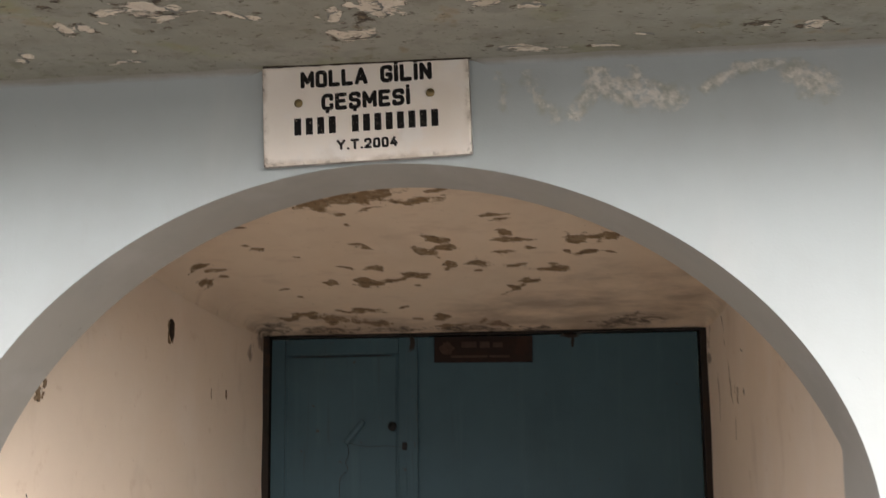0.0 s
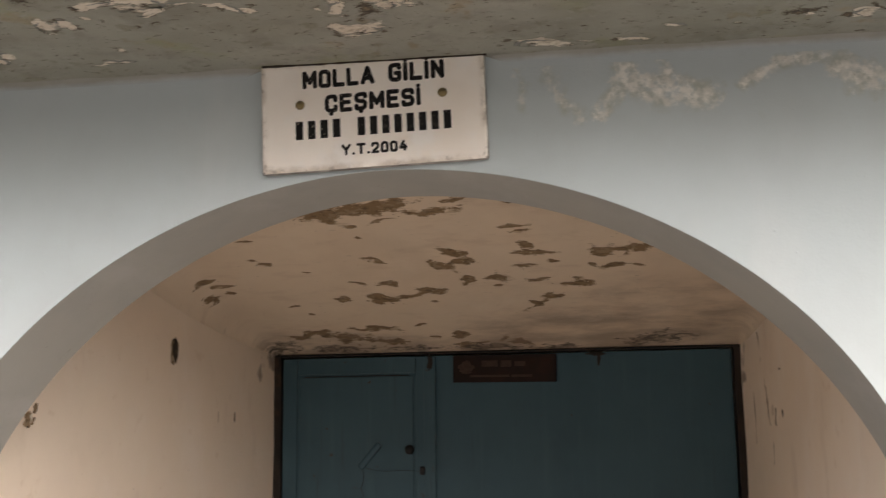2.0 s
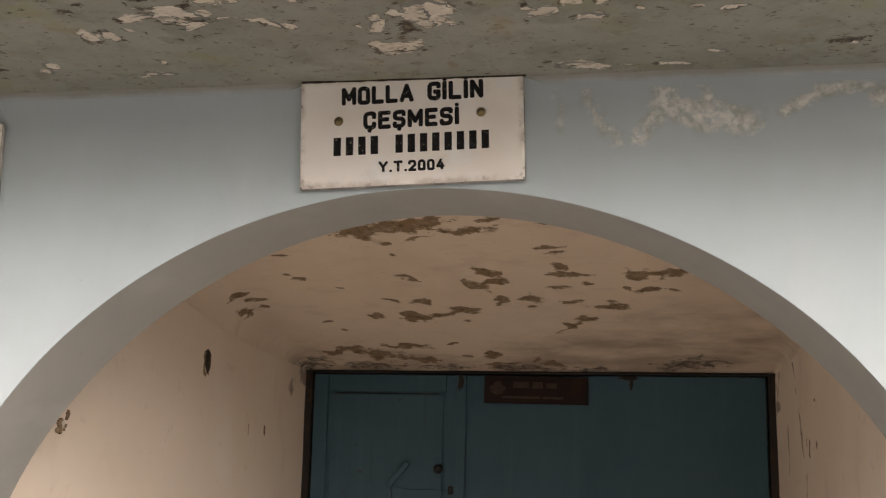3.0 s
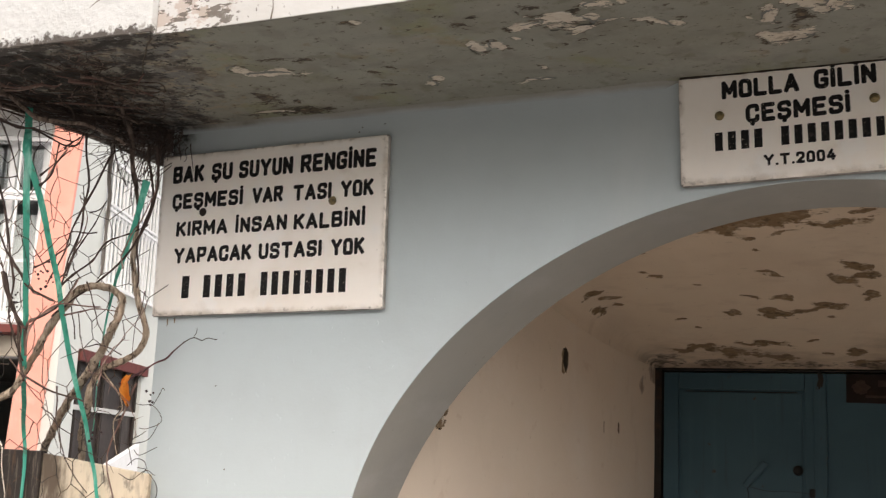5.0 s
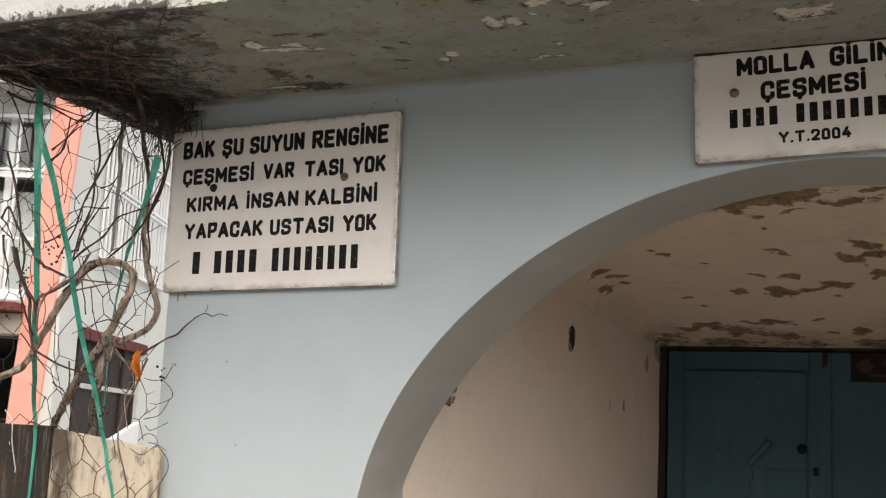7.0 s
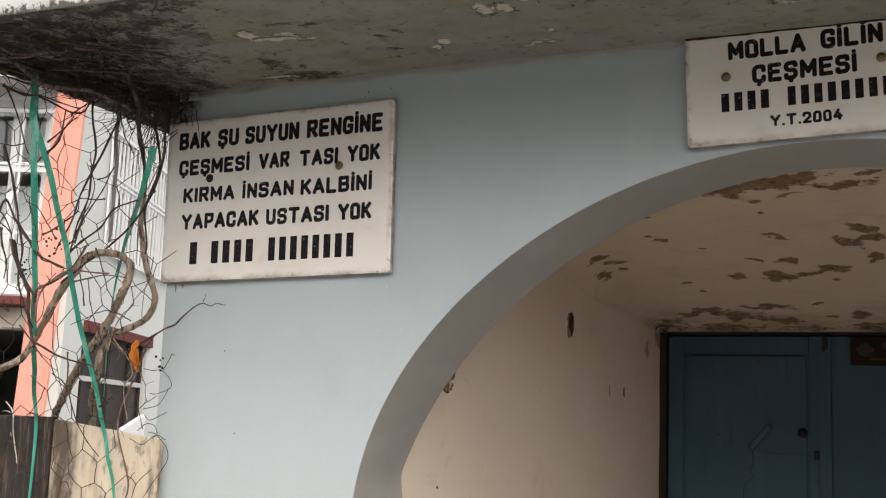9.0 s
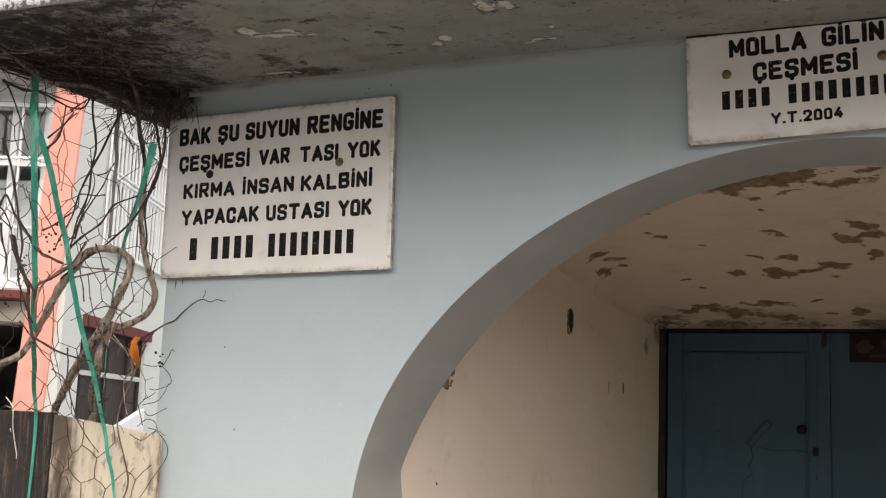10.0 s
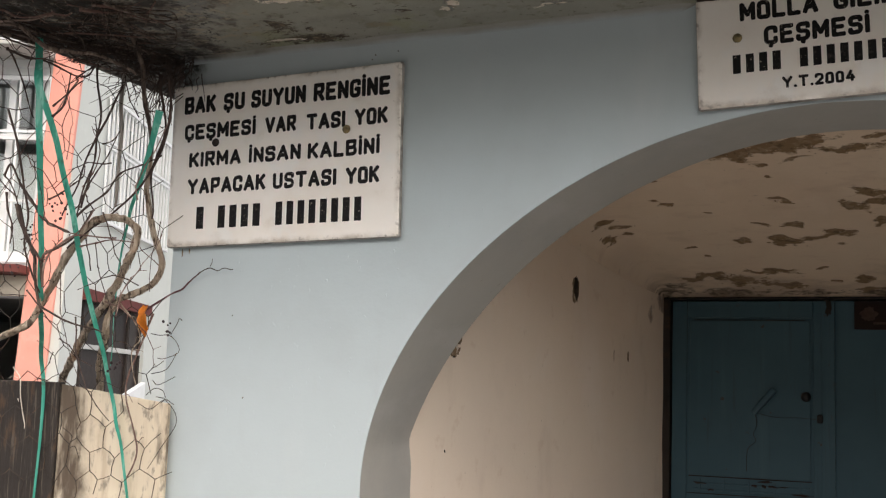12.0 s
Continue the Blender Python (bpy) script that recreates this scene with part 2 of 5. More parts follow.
M_BRASS = mat("old_brass", (.30, .235, .12), .5, .7, layers=[((.10, .08, .05), 60, 4, .45, .62, .8)])
M_OLD_BARK = mat("grey_bark", (.36, .325, .295), .95, layers=[((.24, .205, .18), (40, 40, 9), 7, .48, .62, .8)], bump=[((90, 90, 14), .8, .006)])
M_BARK = mat("vine_bark", (.30, .235, .175), .95, layers=[
    ((.47, .39, .305), (60, 60, 16), 7, .46, .58, .9), ((.06, .042, .03), (85, 85, 20), 7, .53, .61, .9), ((.27, .125, .065), 9, 4, .55, .68, .65)], bump=[((110, 110, 16), 1.0, .010)])
M_TWIG = mat("dry_twig", (.050, .033, .027), .9, layers=[((.085, .057, .045), 22, 4, .5, .66, .7)], bump=[(120, .5, .002)])
M_STEM = mat("dark_stem", (.085, .062, .05), .95, layers=[((.20, .155, .125), (50, 50, 18), 6, .48, .60, .8), ((.03, .022, .018), (70, 70, 24), 6, .52, .60, .9)], bump=[((90, 90, 20), .9, .006)])
M_CANE = mat("old_cane", (.135, .098, .078), .95, layers=[((.27, .215, .175), (50, 50, 18), 6, .48, .60, .8), ((.04, .028, .022), (70, 70, 24), 6, .52, .60, .9)], bump=[((90, 90, 20), .9, .006)])
M_STEM_RED = mat("wine_red_shoot", (.095, .04, .042), .8, layers=[((.17, .085, .085), 30, 5, .50, .62, .8), ((.05, .032, .03), 16, 5, .52, .62, .8)], bump=[(120, .4, .002)])
M_PALE_TWIG = mat("pale_twig", (.36, .29, .25), .85, layers=[((.20, .13, .10), 26, 5, .48, .62, .8)], bump=[(120, .4, .002)])
M_TWIG_RED = mat("reddish_twig", (.15, .088, .072), .85, layers=[((.32, .25, .21), 22, 4, .5, .68, .7)], bump=[(120, .4, .002)])
M_LEAF = mat("dry_leaf", (.72, .27, .035), .7, layers=[((.40, .13, .02), 34, 4, .5, .66, .8), ((.85, .45, .12), 20, 4, .55, .7, .6)], bump=[(60, .4, .002)])
M_BERRY = mat("dry_berry", (.03, .018, .02), .7, bump=[(200, .5, .001)])
M_WIRE = mat("netting_wire", (.055, .045, .038), .75, .3, layers=[((.14, .08, .045), 30, 4, .5, .65, .7)])
# The pale lengthwise streaks paint highlights into the strap colour.
M_STRAP = mat("green_strap", (.045, .31, .225), .38, layers=[((.21, .52, .42), (40, 40, 3), 6, .50, .66, .75), ((.015, .16, .115), (60, 60, 6), 6, .52, .66, .75), ((.09, .10, .07), 28, 7, .60, .68, .6)], bump=[(50, .2, .001)])
M_PLY = mat("weathered_plywood", (.66, .575, .44), .85, layers=[
    ((.72, .64, .50), (7, 7, 1.6), 5, .46, .66, .8), ((.40, .31, .21), (20, 20, 3.6), 8, .52, .68, .5), ((.24, .205, .165), (34, 34, 18), 9, .54, .66, .8),
    ((.09, .065, .045), (14, 14, 3), 6, .32, .56, .96, ("x", -1.865, -1.945, .16)), ((.13, .10, .075), (30, 30, 6), 6, .45, .6, .8, ("x", -1.68, -1.62, .10))],
    bump=[((50, 50, 6), .4, .003)])
M_PLANK = mat("dark_plank", (.034, .028, .024), .9, layers=[
    ((.11, .09, .072), (95, 95, 7), 9, .54, .64, .85), ((.10, .06, .036), (30, 30, 9), 6, .56, .68, .7), ((.03, .025, .022), (40, 40, 2), 5, .5, .66, .8)], bump=[((80, 80, 5), .9, .006)])
M_PINK = mat("salmon_paint", (.72, .315, .25), .75, layers=[((.62, .26, .20), 2, 4, .45, .7, .5), ((.78, .39, .315), 6, 5, .55, .7, .4)], bump=[(30, .2, .002)])
M_HOUSE = mat("house_grey_paint", (.52, .54, .51), .8, layers=[((.47, .49, .46), 1.1, 4, .45, .7, .6), ((.57, .59, .565), 5, 5, .55, .7, .4)], bump=[(30, .2, .003)])
M_WHITE = mat("white_paint", (.70, .71, .71), .55, layers=[((.60, .61, .60), 5, 4, .5, .7, .5)])
M_DARKPANE = mat("dark_pane", (.032, .024, .022), .35, layers=[((.055, .04, .035), 2.5, 4, .45, .7, .6)])
M_DKRED = mat("dark_red_paint", (.12, .028, .022), .6, layers=[((.07, .02, .018), 7, 5, .45, .7, .7)])
M_CURTAIN = mat("grey_curtain", (.50, .50, .49), .9, layers=[((.40, .40, .39), (9, 9, .6), 4, .45, .65, .7)])
M_CREAM = mat("cream_paint", (.55, .49, .40), .8, layers=[((.44, .38, .30), 6, 4, .5, .7, .6)])
M_SLAB = mat("balcony_concrete", (.46, .46, .44), .85, layers=[((.36, .36, .34), 3, 5, .45, .7, .7)], bump=[(30, .4, .004)])
M_GROUND = mat("paving_concrete", (.125, .121, .115), .9, layers=[((.10, .097, .093), .8, 6, .42, .68, .7), ((.20, .193, .18), 6, 5, .5, .7, .5), ((.15, .145, .14), 30, 5, .62, .72, .5)], bump=[(20, .5, .006)])
# Dull grey for the added unseen walls, kept dark to limit bounce.
M_SKY_BLOCK = mat("sky_block_grey", (.20, .192, .18), .9, layers=[((.16, .153, .143), .7, 5, .42, .7, .7), ((.245, .236, .222), 3, 5, .5, .7, .5)], bump=[(12, .4, .006)])
M_GLASS = bpy.data.materials.new("window_glass")
M_GLASS.use_nodes = True
_g = M_GLASS.node_tree.nodes["Principled BSDF"]
_g.inputs["Base Color"].default_value = (.9, .95, .95, 1)
_g.inputs["Roughness"].default_value = .03
_g.inputs["Transmission Weight"].default_value = 1.0


# ---- mesh helpers ----
def mesh_of(bm, name, material, smooth=False):
    bmesh.ops.recalc_face_normals(bm, faces=bm.faces)
    me = bpy.data.meshes.new(name)
    bm.to_mesh(me)
    bm.free()
    for m in (material if isinstance(material, (list, tuple)) else [material]):
        me.materials.append(m)
    if smooth:
        for p in me.polygons:
            p.use_smooth = True
    return me


def part(name, bm, material, parent=None, label="", smooth=False):
    ob = new(name, mesh_of(bm, name, material, smooth))
    ob.parent = parent
    if label:
        ob["label"] = label
    return ob


def empty(name, m=None):
    ob = new(name)
    ob.empty_display_size = .1
    if m is not None:
        ob.matrix_world = m
    return ob


def add_box(bm, lo, hi, bevel=0.0, m=None):
    made = bmesh.ops.create_cube(bm, size=1)["verts"]
    for v in made:
        v.co = Vector([lo[i] + (v.co[i] + .5) * (hi[i] - lo[i]) for i in range(3)])
    if bevel:
        edges = list({e for v in made for e in v.link_edges})
        got = bmesh.ops.bevel(bm, geom=edges, offset=bevel, segments=2, affect="EDGES", profile=.5)
        made = list({v for f in got["faces"] for v in f.verts} | {v for v in made if v.is_valid})
    if m is not None:
        for v in made:
            v.co = m @ v.co
    return made


def box_bm(lo, hi, bevel=0.0, m=None):
    bm = bmesh.new()
    add_box(bm, lo, hi, bevel, m)
    return bm


def add_tube(bm, path, r0, r1=None, sides=6, bumpy=0.0, seed=0):
    radii = r0 if isinstance(r0, list) else None
    r0 = radii[0] if radii else r0
    r1 = r0 if r1 is None else r1
    path = [Vector(p) for p in path]
    n = len(path)
    rings, side = [], None
    for i, p in enumerate(path):
        d = (path[min(i + 1, n - 1)] - path[max(i - 1, 0)]).normalized()
        if side is None:
            side = d.orthogonal().normalized()
        side = (side - d * side.dot(d)).normalized()
        up = d.cross(side)
        r = radii[i] if radii else r0 + (r1 - r0) * i / max(n - 1, 1)
        ring = []
        for k in range(sides):
            a = 2 * math.pi * k / sides
            q = r * (1 + bumpy * noise.noise(Vector((p.x * 30 + seed, p.z * 30 + k * 1.7, p.y * 30))))
            ring.append(bm.verts.new(p + (side * math.cos(a) + up * math.sin(a)) * q))
        rings.append(ring)
    for a, b in zip(rings, rings[1:]):
        for k in range(sides):
            bm.faces.new((a[k], a[(k + 1) % sides], b[(k + 1) % sides], b[k]))
    bm.faces.new(rings[0][::-1])
    bm.faces.new(rings[-1])


def curve_points(ctrl, steps=6, wob=0.0, seed=0):
    c = [Vector(p) for p in ctrl]
    c = [c[0] * 2 - c[1]] + c + [c[-1] * 2 - c[-2]]
    out = []
    for i in range(1, len(c) - 2):
        for k in range(steps):
            t = k / steps
            a, b, d, e = c[i - 1], c[i], c[i + 1], c[i + 2]
            p = .5 * ((2 * b) + (d - a) * t + (2 * a - 5 * b + 4 * d - e) * t * t + (3 * b - a - 3 * d + e) * t ** 3)
            if wob:
                p = p + noise.noise_vector(p * 9 + Vector((seed, 0, 0))) * wob
            out.append(p)
    out.append(c[-2])
    return out


def outline(length, width, seed, n=44, rag=1.0):
    pts = []
    for i in range(n):
        a = 2 * math.pi * i / n
        c, s = math.cos(a), math.sin(a)
        r = 1 + rag * (.42 * noise.noise(Vector((c * 1.3 + seed * 3.1, s * 1.3, seed * 1.7)))
                       + .34 * noise.noise(Vector((c * 3.4 + seed, s * 3.4 + 9, seed * 2.3)))
                       + .24 * noise.noise(Vector((c * 8 + seed, s * 8, seed * 5.1))))
        pts.append((length / 2 * r * c * 1.06, width / 2 * r * s * 1.12))
    return pts


def add_patch(bm, origin, ex, ey, up, length, width, angle, seed, height=.0014, rag=1.0, n=44):
    """An irregular thin patch on a surface; up points out of the surface."""
    a = radians(angle)
    ux, uy = ex * math.cos(a) + ey * math.sin(a), ey * math.cos(a) - ex * math.sin(a)
    pts = outline(length, width, seed, n, rag)
    rim = [bm.verts.new(origin + ux * x + uy * y - up * .001) for x, y in pts]
    top = [bm.verts.new(origin + ux * x * .97 + uy * y * .95 + up * height) for x, y in pts]
    mid = bm.verts.new(origin + up * height * 1.3)
    for i in range(n):
        j = (i + 1) % n
        bm.faces.new((rim[i], rim[j], top[j], top[i]))
        bm.faces.new((top[i], top[j], mid))
    return [origin + ux * x + uy * y for x, y in pts]


def add_lip(bm, ring, centre, up, seed, size):
    """Paint curling away round a part of a patch's edge."""
    n = len(ring)
    start, count = int(seed * 7) % n, int(n * .55)
    rows = []
    for k in range(count + 1):
        p = ring[(start + k) % n]
        out = (p - centre).normalized()
        taper = math.sin(math.pi * k / count)
        w = size * taper * (.6 + .9 * abs(noise.noise(p * 60 + Vector((seed, 0, 0)))))
        rows.append((p + out * w * .9 + up * .0002, p + out * w * .2 + up * w * .25, p - out * w * .35 + up * w * .75,
                     p - out * w * .33 + up * w * .82, p + out * w * .25 + up * w * .34))
    vs = [[bm.verts.new(q) for q in r] for r in rows]
    for a, b in zip(vs, vs[1:]):
        for i in range(4):
            bm.faces.new((a[i], b[i], b[i + 1], a[i + 1]))


def wear_at(x, y, spots, wob=.7, fine=22.0):
    """How far paint is gone at a place of a surface: .5 on the rim of a spot, more inside it."""
    best = 0.0
    for sx, sy, ln, wd, ang in spots:
        reach = ln * .9 + wd * .9 + .02
        if abs(x - sx) > reach or abs(y - sy) > reach:
            continue
        v = noise.noise_vector(Vector((x * fine, y * fine, sx * 3 + sy)))
        px, py = x - sx + v.x * wob * ln * .5, y - sy + v.y * wob * wd
        ca, sa = math.cos(radians(ang)), math.sin(radians(ang))
        d = math.hypot((px * ca + py * sa) / (ln * .5), (py * ca - px * sa) / (wd * .5))
        best = max(best, min(1.0, 1.08 - .58 * d))
    return max(best, 0.0)


def wear_layer(ob, name, value_of):
    """Stores a wear value at each corner point of a mesh, for its material."""
    at = ob.data.attributes.new(name, "FLOAT", "POINT")
    at.data.foreach_set("value", [value_of(v.co) for v in ob.data.vertices])


# ---- where paint and plaster have come away: x, y, length, width, turn ----
PALE_A = [
    (-0.5, -0.37, 0.036, 0.062, 6), (-0.45, -0.375, 0.036, 0.078, 6), (-0.39, -0.41, 0.025, 0.036, -8), (-0.34, -0.47, 0.079, 0.02, -17), (-0.25, -0.48, 0.118, 0.080, 17), (-0.28, -0.44, 0.035, 0.023, -9),
    (-0.24, -0.41, 0.05, 0.018, -21), (-0.16, -0.54, 0.052, 0.03, 7), (-0.16, -0.45, 0.055, 0.023, -9), (-0.06, -0.41, 0.094, 0.025, 50), (0.09, -0.54, 0.172, 0.028, 1), (0.18, -0.42, 0.021, 0.011, -41),
    (0.22, -0.43, 0.026, 0.024, 44), (0.176, -0.375, 0.036, 0.058, 20),
]
PALE_B = [
    (0.30, -0.445, 0.098, 0.092, 12), (0.27, -0.415, 0.04, 0.07, 30), (0.28, -0.37, 0.042, 0.03, 29), (0.195, -0.236, 0.095, 0.056, -3), (0.13, -0.37, 0.018, 0.012, 40), (-0.1, -0.54, 0.029, 0.018, 18), (-0.68, -0.21, 0.031, 0.031, -8),
    (-0.44, -0.115, 0.09, 0.034, 0), (-0.39, -0.2, 0.014, 0.032, 6), (0.5, -0.43, 0.02, 0.032, 33), (0.54, -0.41, 0.06, 0.029, -33), (0.59, -0.46, 0.02, 0.041, 33), (0.61, -0.45, 0.029, 0.023, 12),
    (0.64, -0.37, 0.066, 0.037, 12), (0.66, -0.46, 0.023, 0.029, -7), (0.74, -0.41, 0.021, 0.013, 32), (0.85, -0.41, 0.034, 0.015, -2), (0.93, -0.39, 0.043, 0.02, -26), (0.61, -0.072, 0.14, 0.040, 6),
    (0.818, -0.071, 0.074, 0.031, 6),
]
PALE_C = [
    (0.911, -0.139, 0.046, 0.022, 10), (1.05, -0.13, 0.013, 0.011, 6), (1.21, -0.15, 0.019, 0.014, 6), (1.33, -0.15, 0.048, 0.046, 40), (-1.15, -0.41, 0.048, 0.052, 17), (-1.07, -0.35, 0.139, 0.044, 16),
    (-0.7, -0.6, 0.026, 0.021, 33), (-0.71, -0.17, 0.035, 0.035, 9),
]
DARK_A = [
    (-0.44, -0.55, 0.029, 0.015, -11), (0.24, -0.33, 0.038, 0.046, 22), (-0.39, -0.46, 0.021, 0.023, 57), (-0.21, -0.53, 0.025, 0.043, 44), (1.19, -0.17, 0.079, 0.035, 1), (1.05, -0.42, 0.016, 0.008, 39),
    (-0.25, -0.34, 0.013, 0.017, 39), (-0.01, -0.41, 0.017, 0.014, -27), (-1.02, -0.46, 0.068, 0.027, 10), (-0.95, -0.43, 0.05, 0.041, 17), (-1.21, -0.165, 0.075, 0.11, 32), (-1.14, -0.13, 0.023, 0.032, 29),
    (-1.2, -0.05, 0.25, 0.06, 8), (-0.48, -0.52, 0.029, 0.026, 4), (-0.5, -0.58, 0.019, 0.019, 38), (-0.71, -0.61, 0.052, 0.027, 17), (-0.82, -0.29, 0.036, 0.013, 30), (-0.76, -0.31, 0.023, 0.016, 6),
    (-0.83, -0.19, 0.038, 0.018, 16),
]
DARK_B = [
    (-0.292, -0.565, 0.04, 0.024, 8), (-0.443, -0.414, 0.024, 0.02, 0), (-0.066, -0.585, 0.044, 0.022, 4), (-0.018, -0.59, 0.026, 0.016, 6), (0.002, -0.553, 0.03, 0.016, 2), (0.053, -0.599, 0.032, 0.022, 0),
    (-0.292, -0.344, 0.016, 0.022, 0), (-0.243, -0.348, 0.018, 0.028, 30), (-0.005, -0.407, 0.022, 0.026, 50), (0.103, -0.387, 0.01, 0.016, 0), (0.232, -0.345, 0.034, 0.06, 20), (0.417, -0.537, 0.016, 0.022, 0),
    (0.143, -0.228, 0.008, 0.05, 4), (0.488, -0.517, 0.018, 0.028, 10), (0.50, -0.36, 0.012, 0.03, 0), (0.496, -0.46, 0.016, 0.028, 30), (1.362, -0.165, 0.016, 0.075, -50), (1.297, -0.136, 0.03, 0.02, 10),
    (1.336, -0.314, 0.018, 0.016, 0), (-0.334, -0.545, 0.012, 0.026, 0), (-0.046, -0.563, 0.056, 0.014, 4), (0.213, -0.288, 0.012, 0.03, 0), (-0.36, -0.381, 0.008, 0.013, 0),
]
PEEL_A = [
    (-0.09, 1.36, 0.085, 0.031, 50), (0.2, 1.32, 0.105, 0.05, 38), (0.15, 1.43, 0.103, 0.059, 57), (0.22, 1.4, 0.084, 0.044, -5), (0.23, 1.55, 0.059, 0.082, -9), (0.35, 1.55, 0.08, 0.068, -17),
    (0.34, 1.62, 0.035, 0.02, -17), (-0.19, 1.56, 0.076, 0.022, 22), (-0.08, 1.57, 0.071, 0.033, 10), (-0.3, 1.71, 0.067, 0.047, 16), (-0.13, 1.72, 0.128, 0.078, 27), (-0.01, 1.69, 0.115, 0.039, -22),
    (0.06, 1.65, 0.106, 0.064, -26), (0.07, 1.76, 0.034, 0.023, 0), (-0.5, 1.76, 0.054, 0.021, -18), (-0.45, 1.85, 0.024, 0.025, 0), (-0.54, 1.32, 0.036, 0.015, 1), (-0.5, 1.35, 0.045, 0.031, 14),
    (-0.36, 1.44, 0.031, 0.02, 31),
]
PEEL_B = [
    (-0.79, 1.61, 0.09, 0.03, 60), (-0.77, 1.48, 0.089, 0.03, 1), (-0.72, 1.54, 0.101, 0.027, 1), (-0.71, 1.6, 0.034, 0.028, 31), (-0.51, 2.09, 0.178, 0.068, -21), (-0.37, 2.13, 0.194, 0.098, 16),
    (-0.23, 2.04, 0.168, 0.053, 0), (-0.19, 2.19, 0.186, 0.083, 22), (-0.02, 2.01, 0.051, 0.027, -38), (0.02, 2.16, 0.06, 0.035, 40), (0.13, 2.12, 0.072, 0.081, 0), (0.14, 2.25, 0.079, 0.053, -15),
    (0.21, 2.22, 0.064, 0.026, -12), (0.3, 2.19, 0.087, 0.03, -51), (0.38, 2.23, 0.115, 0.046, 37),
]
PEEL_C = [
    (-0.25, 0.97, 0.14, 0.07, 12), (-0.13, 0.97, 0.26, 0.095, -8), (0.02, 0.94, 0.19, 0.08, -20), (-0.01, 1.04, 0.098, 0.019, -18), (0.18, 0.98, 0.193, 0.048, -7), (-0.22, 0.91, 0.074, 0.021, 11),
    (0.26, 0.9, 0.097, 0.029, -13), (-0.12, 1.07, 0.039, 0.026, 2), (-0.11, 1.16, 0.025, 0.022, 49), (-0.51, 1.16, 0.075, 0.013, -5),
]
PEEL_D = [
    (0.44, 1.12, 0.104, 0.025, -9), (0.46, 1.16, 0.069, 0.021, -9), (0.46, 1.27, 0.06, 0.043, 52), (0.51, 1.34, 0.139, 0.029, 5), (0.45, 1.45, 0.071, 0.04, 1), (0.56, 1.41, 0.05, 0.028, 40),
    (0.74, 1.33, 0.09, 0.075, 4), (0.80, 1.325, 0.10, 0.065, 4), (0.86, 1.32, 0.09, 0.07, 4), (0.69, 1.46, 0.054, 0.022, 42), (0.76, 1.47, 0.093, 0.034, -30), (0.86, 1.47, 0.062, 0.018, 25), (0.64, 1.62, 0.115, 0.059, 6),
    (0.49, 1.58, 0.079, 0.035, -18), (0.47, 1.83, 0.176, 0.027, -56), (0.54, 1.74, 0.077, 0.048, -30), (0.47, 0.95, 0.119, 0.016, 12), (0.71, 1.07, 0.028, 0.012, 10),
]
DAMP = [(-.45, 2.27, .30, .09, 4), (-.1, 2.29, .26, .07, -3), (.25, 2.28, .34, .08, 5), (.55, 2.30, .22, .05, 0), (.95, 2.24, .3, .14, -20), (-.68, 2.26, .20, .15, 0)]
# Darker areas of the ceiling, at the back and the right.
BACK_DARK = [(.95, 2.02, .75, .62, -25), (.55, 2.18, .8, .34, 0), (-.2, 2.24, 1.1, .25, 0)]
DAMP_LEFT = [(2.17, 1.945, .09, .05, 70), (2.30, 1.99, .09, .07, 0)]
DAMP_RIGHT = [(2.28, 1.90, .20, .05, 96)]
PALE, DARK, PEEL = PALE_A + PALE_B + PALE_C, DARK_A + DARK_B, PEEL_A + PEEL_B + PEEL_C + PEEL_D
SCAR = [
    (.012, .12, [(.522, 2.52), (.542, 2.481), (.551, 2.453), (.545, 2.393)]), (.018, .25, [(.616, 2.508), (.619, 2.451), (.654, 2.403), (.688, 2.372)]),
    (.016, .8, [(.729, 2.374), (.764, 2.406), (.787, 2.438), (.807, 2.484), (.782, 2.488)]), (.026, 1.2, [(.795, 2.460), (.837, 2.440), (.88, 2.421), (.923, 2.415), (.988, 2.410)]),
    (.012, .7, [(.879, 2.498), (.894, 2.474), (.924, 2.446), (.985, 2.431)]), (.016, .9, [(.80, 2.48), (.83, 2.46), (.87, 2.45), (.92, 2.43)]),
    (.013, 1.1, [(1.074, 2.431), (1.114, 2.452), (1.152, 2.474), (1.201, 2.488), (1.266, 2.486)]), (.012, .5, [(1.25, 2.487), (1.289, 2.465), (1.31, 2.45)]), (.03, .9, [(1.30, 2.46), (1.335, 2.440), (1.37, 2.43)]),
]


# ---- the fountain house: walls, niche, roof ----
EXV, EYV, EZV = Vector((1, 0, 0)), Vector((0, 1, 0)), Vector((0, 0, 1))
C, W, ZS, RISE, EX = 0.222, 1.207, 1.30, 0.962, 1.94
WB, ZB, RB, EB, WN = 1.28, 1.12, 1.142, 1.98, 1.228
TK, D, CD, WD, ZD, SLOPE, SOFF = 0.31, 2.336, 0.28, 1.013, 2.017, 0.255, 2.535
XL, XR = -1.655, 2.10


def arch_front(u):
    return C + u * (W + .008 if u < 0 else W + .014), ZS + RISE * max(1 - abs(u) ** (EX - .07 if u < 0 else EX), 0) ** (1 / (EX - .07 if u < 0 else EX))


def arch_back_at(left, z):
    """The back edge of the arch at a height, on one side."""
    e = 1.89 if left else 1.95
    v = max((z - ZB) / RB, 0)
    x = min(WB * max(1 - v ** e, 0) ** (1 / e), WN)
    low, top, z0 = (1.215, 1.436, 1.344) if left else (1.200, 1.53, 1.47)
    if z < top:
        x = low + (x - low) * max((z - z0) / (top - z0), 0)
    return C - x if left else C + x, z


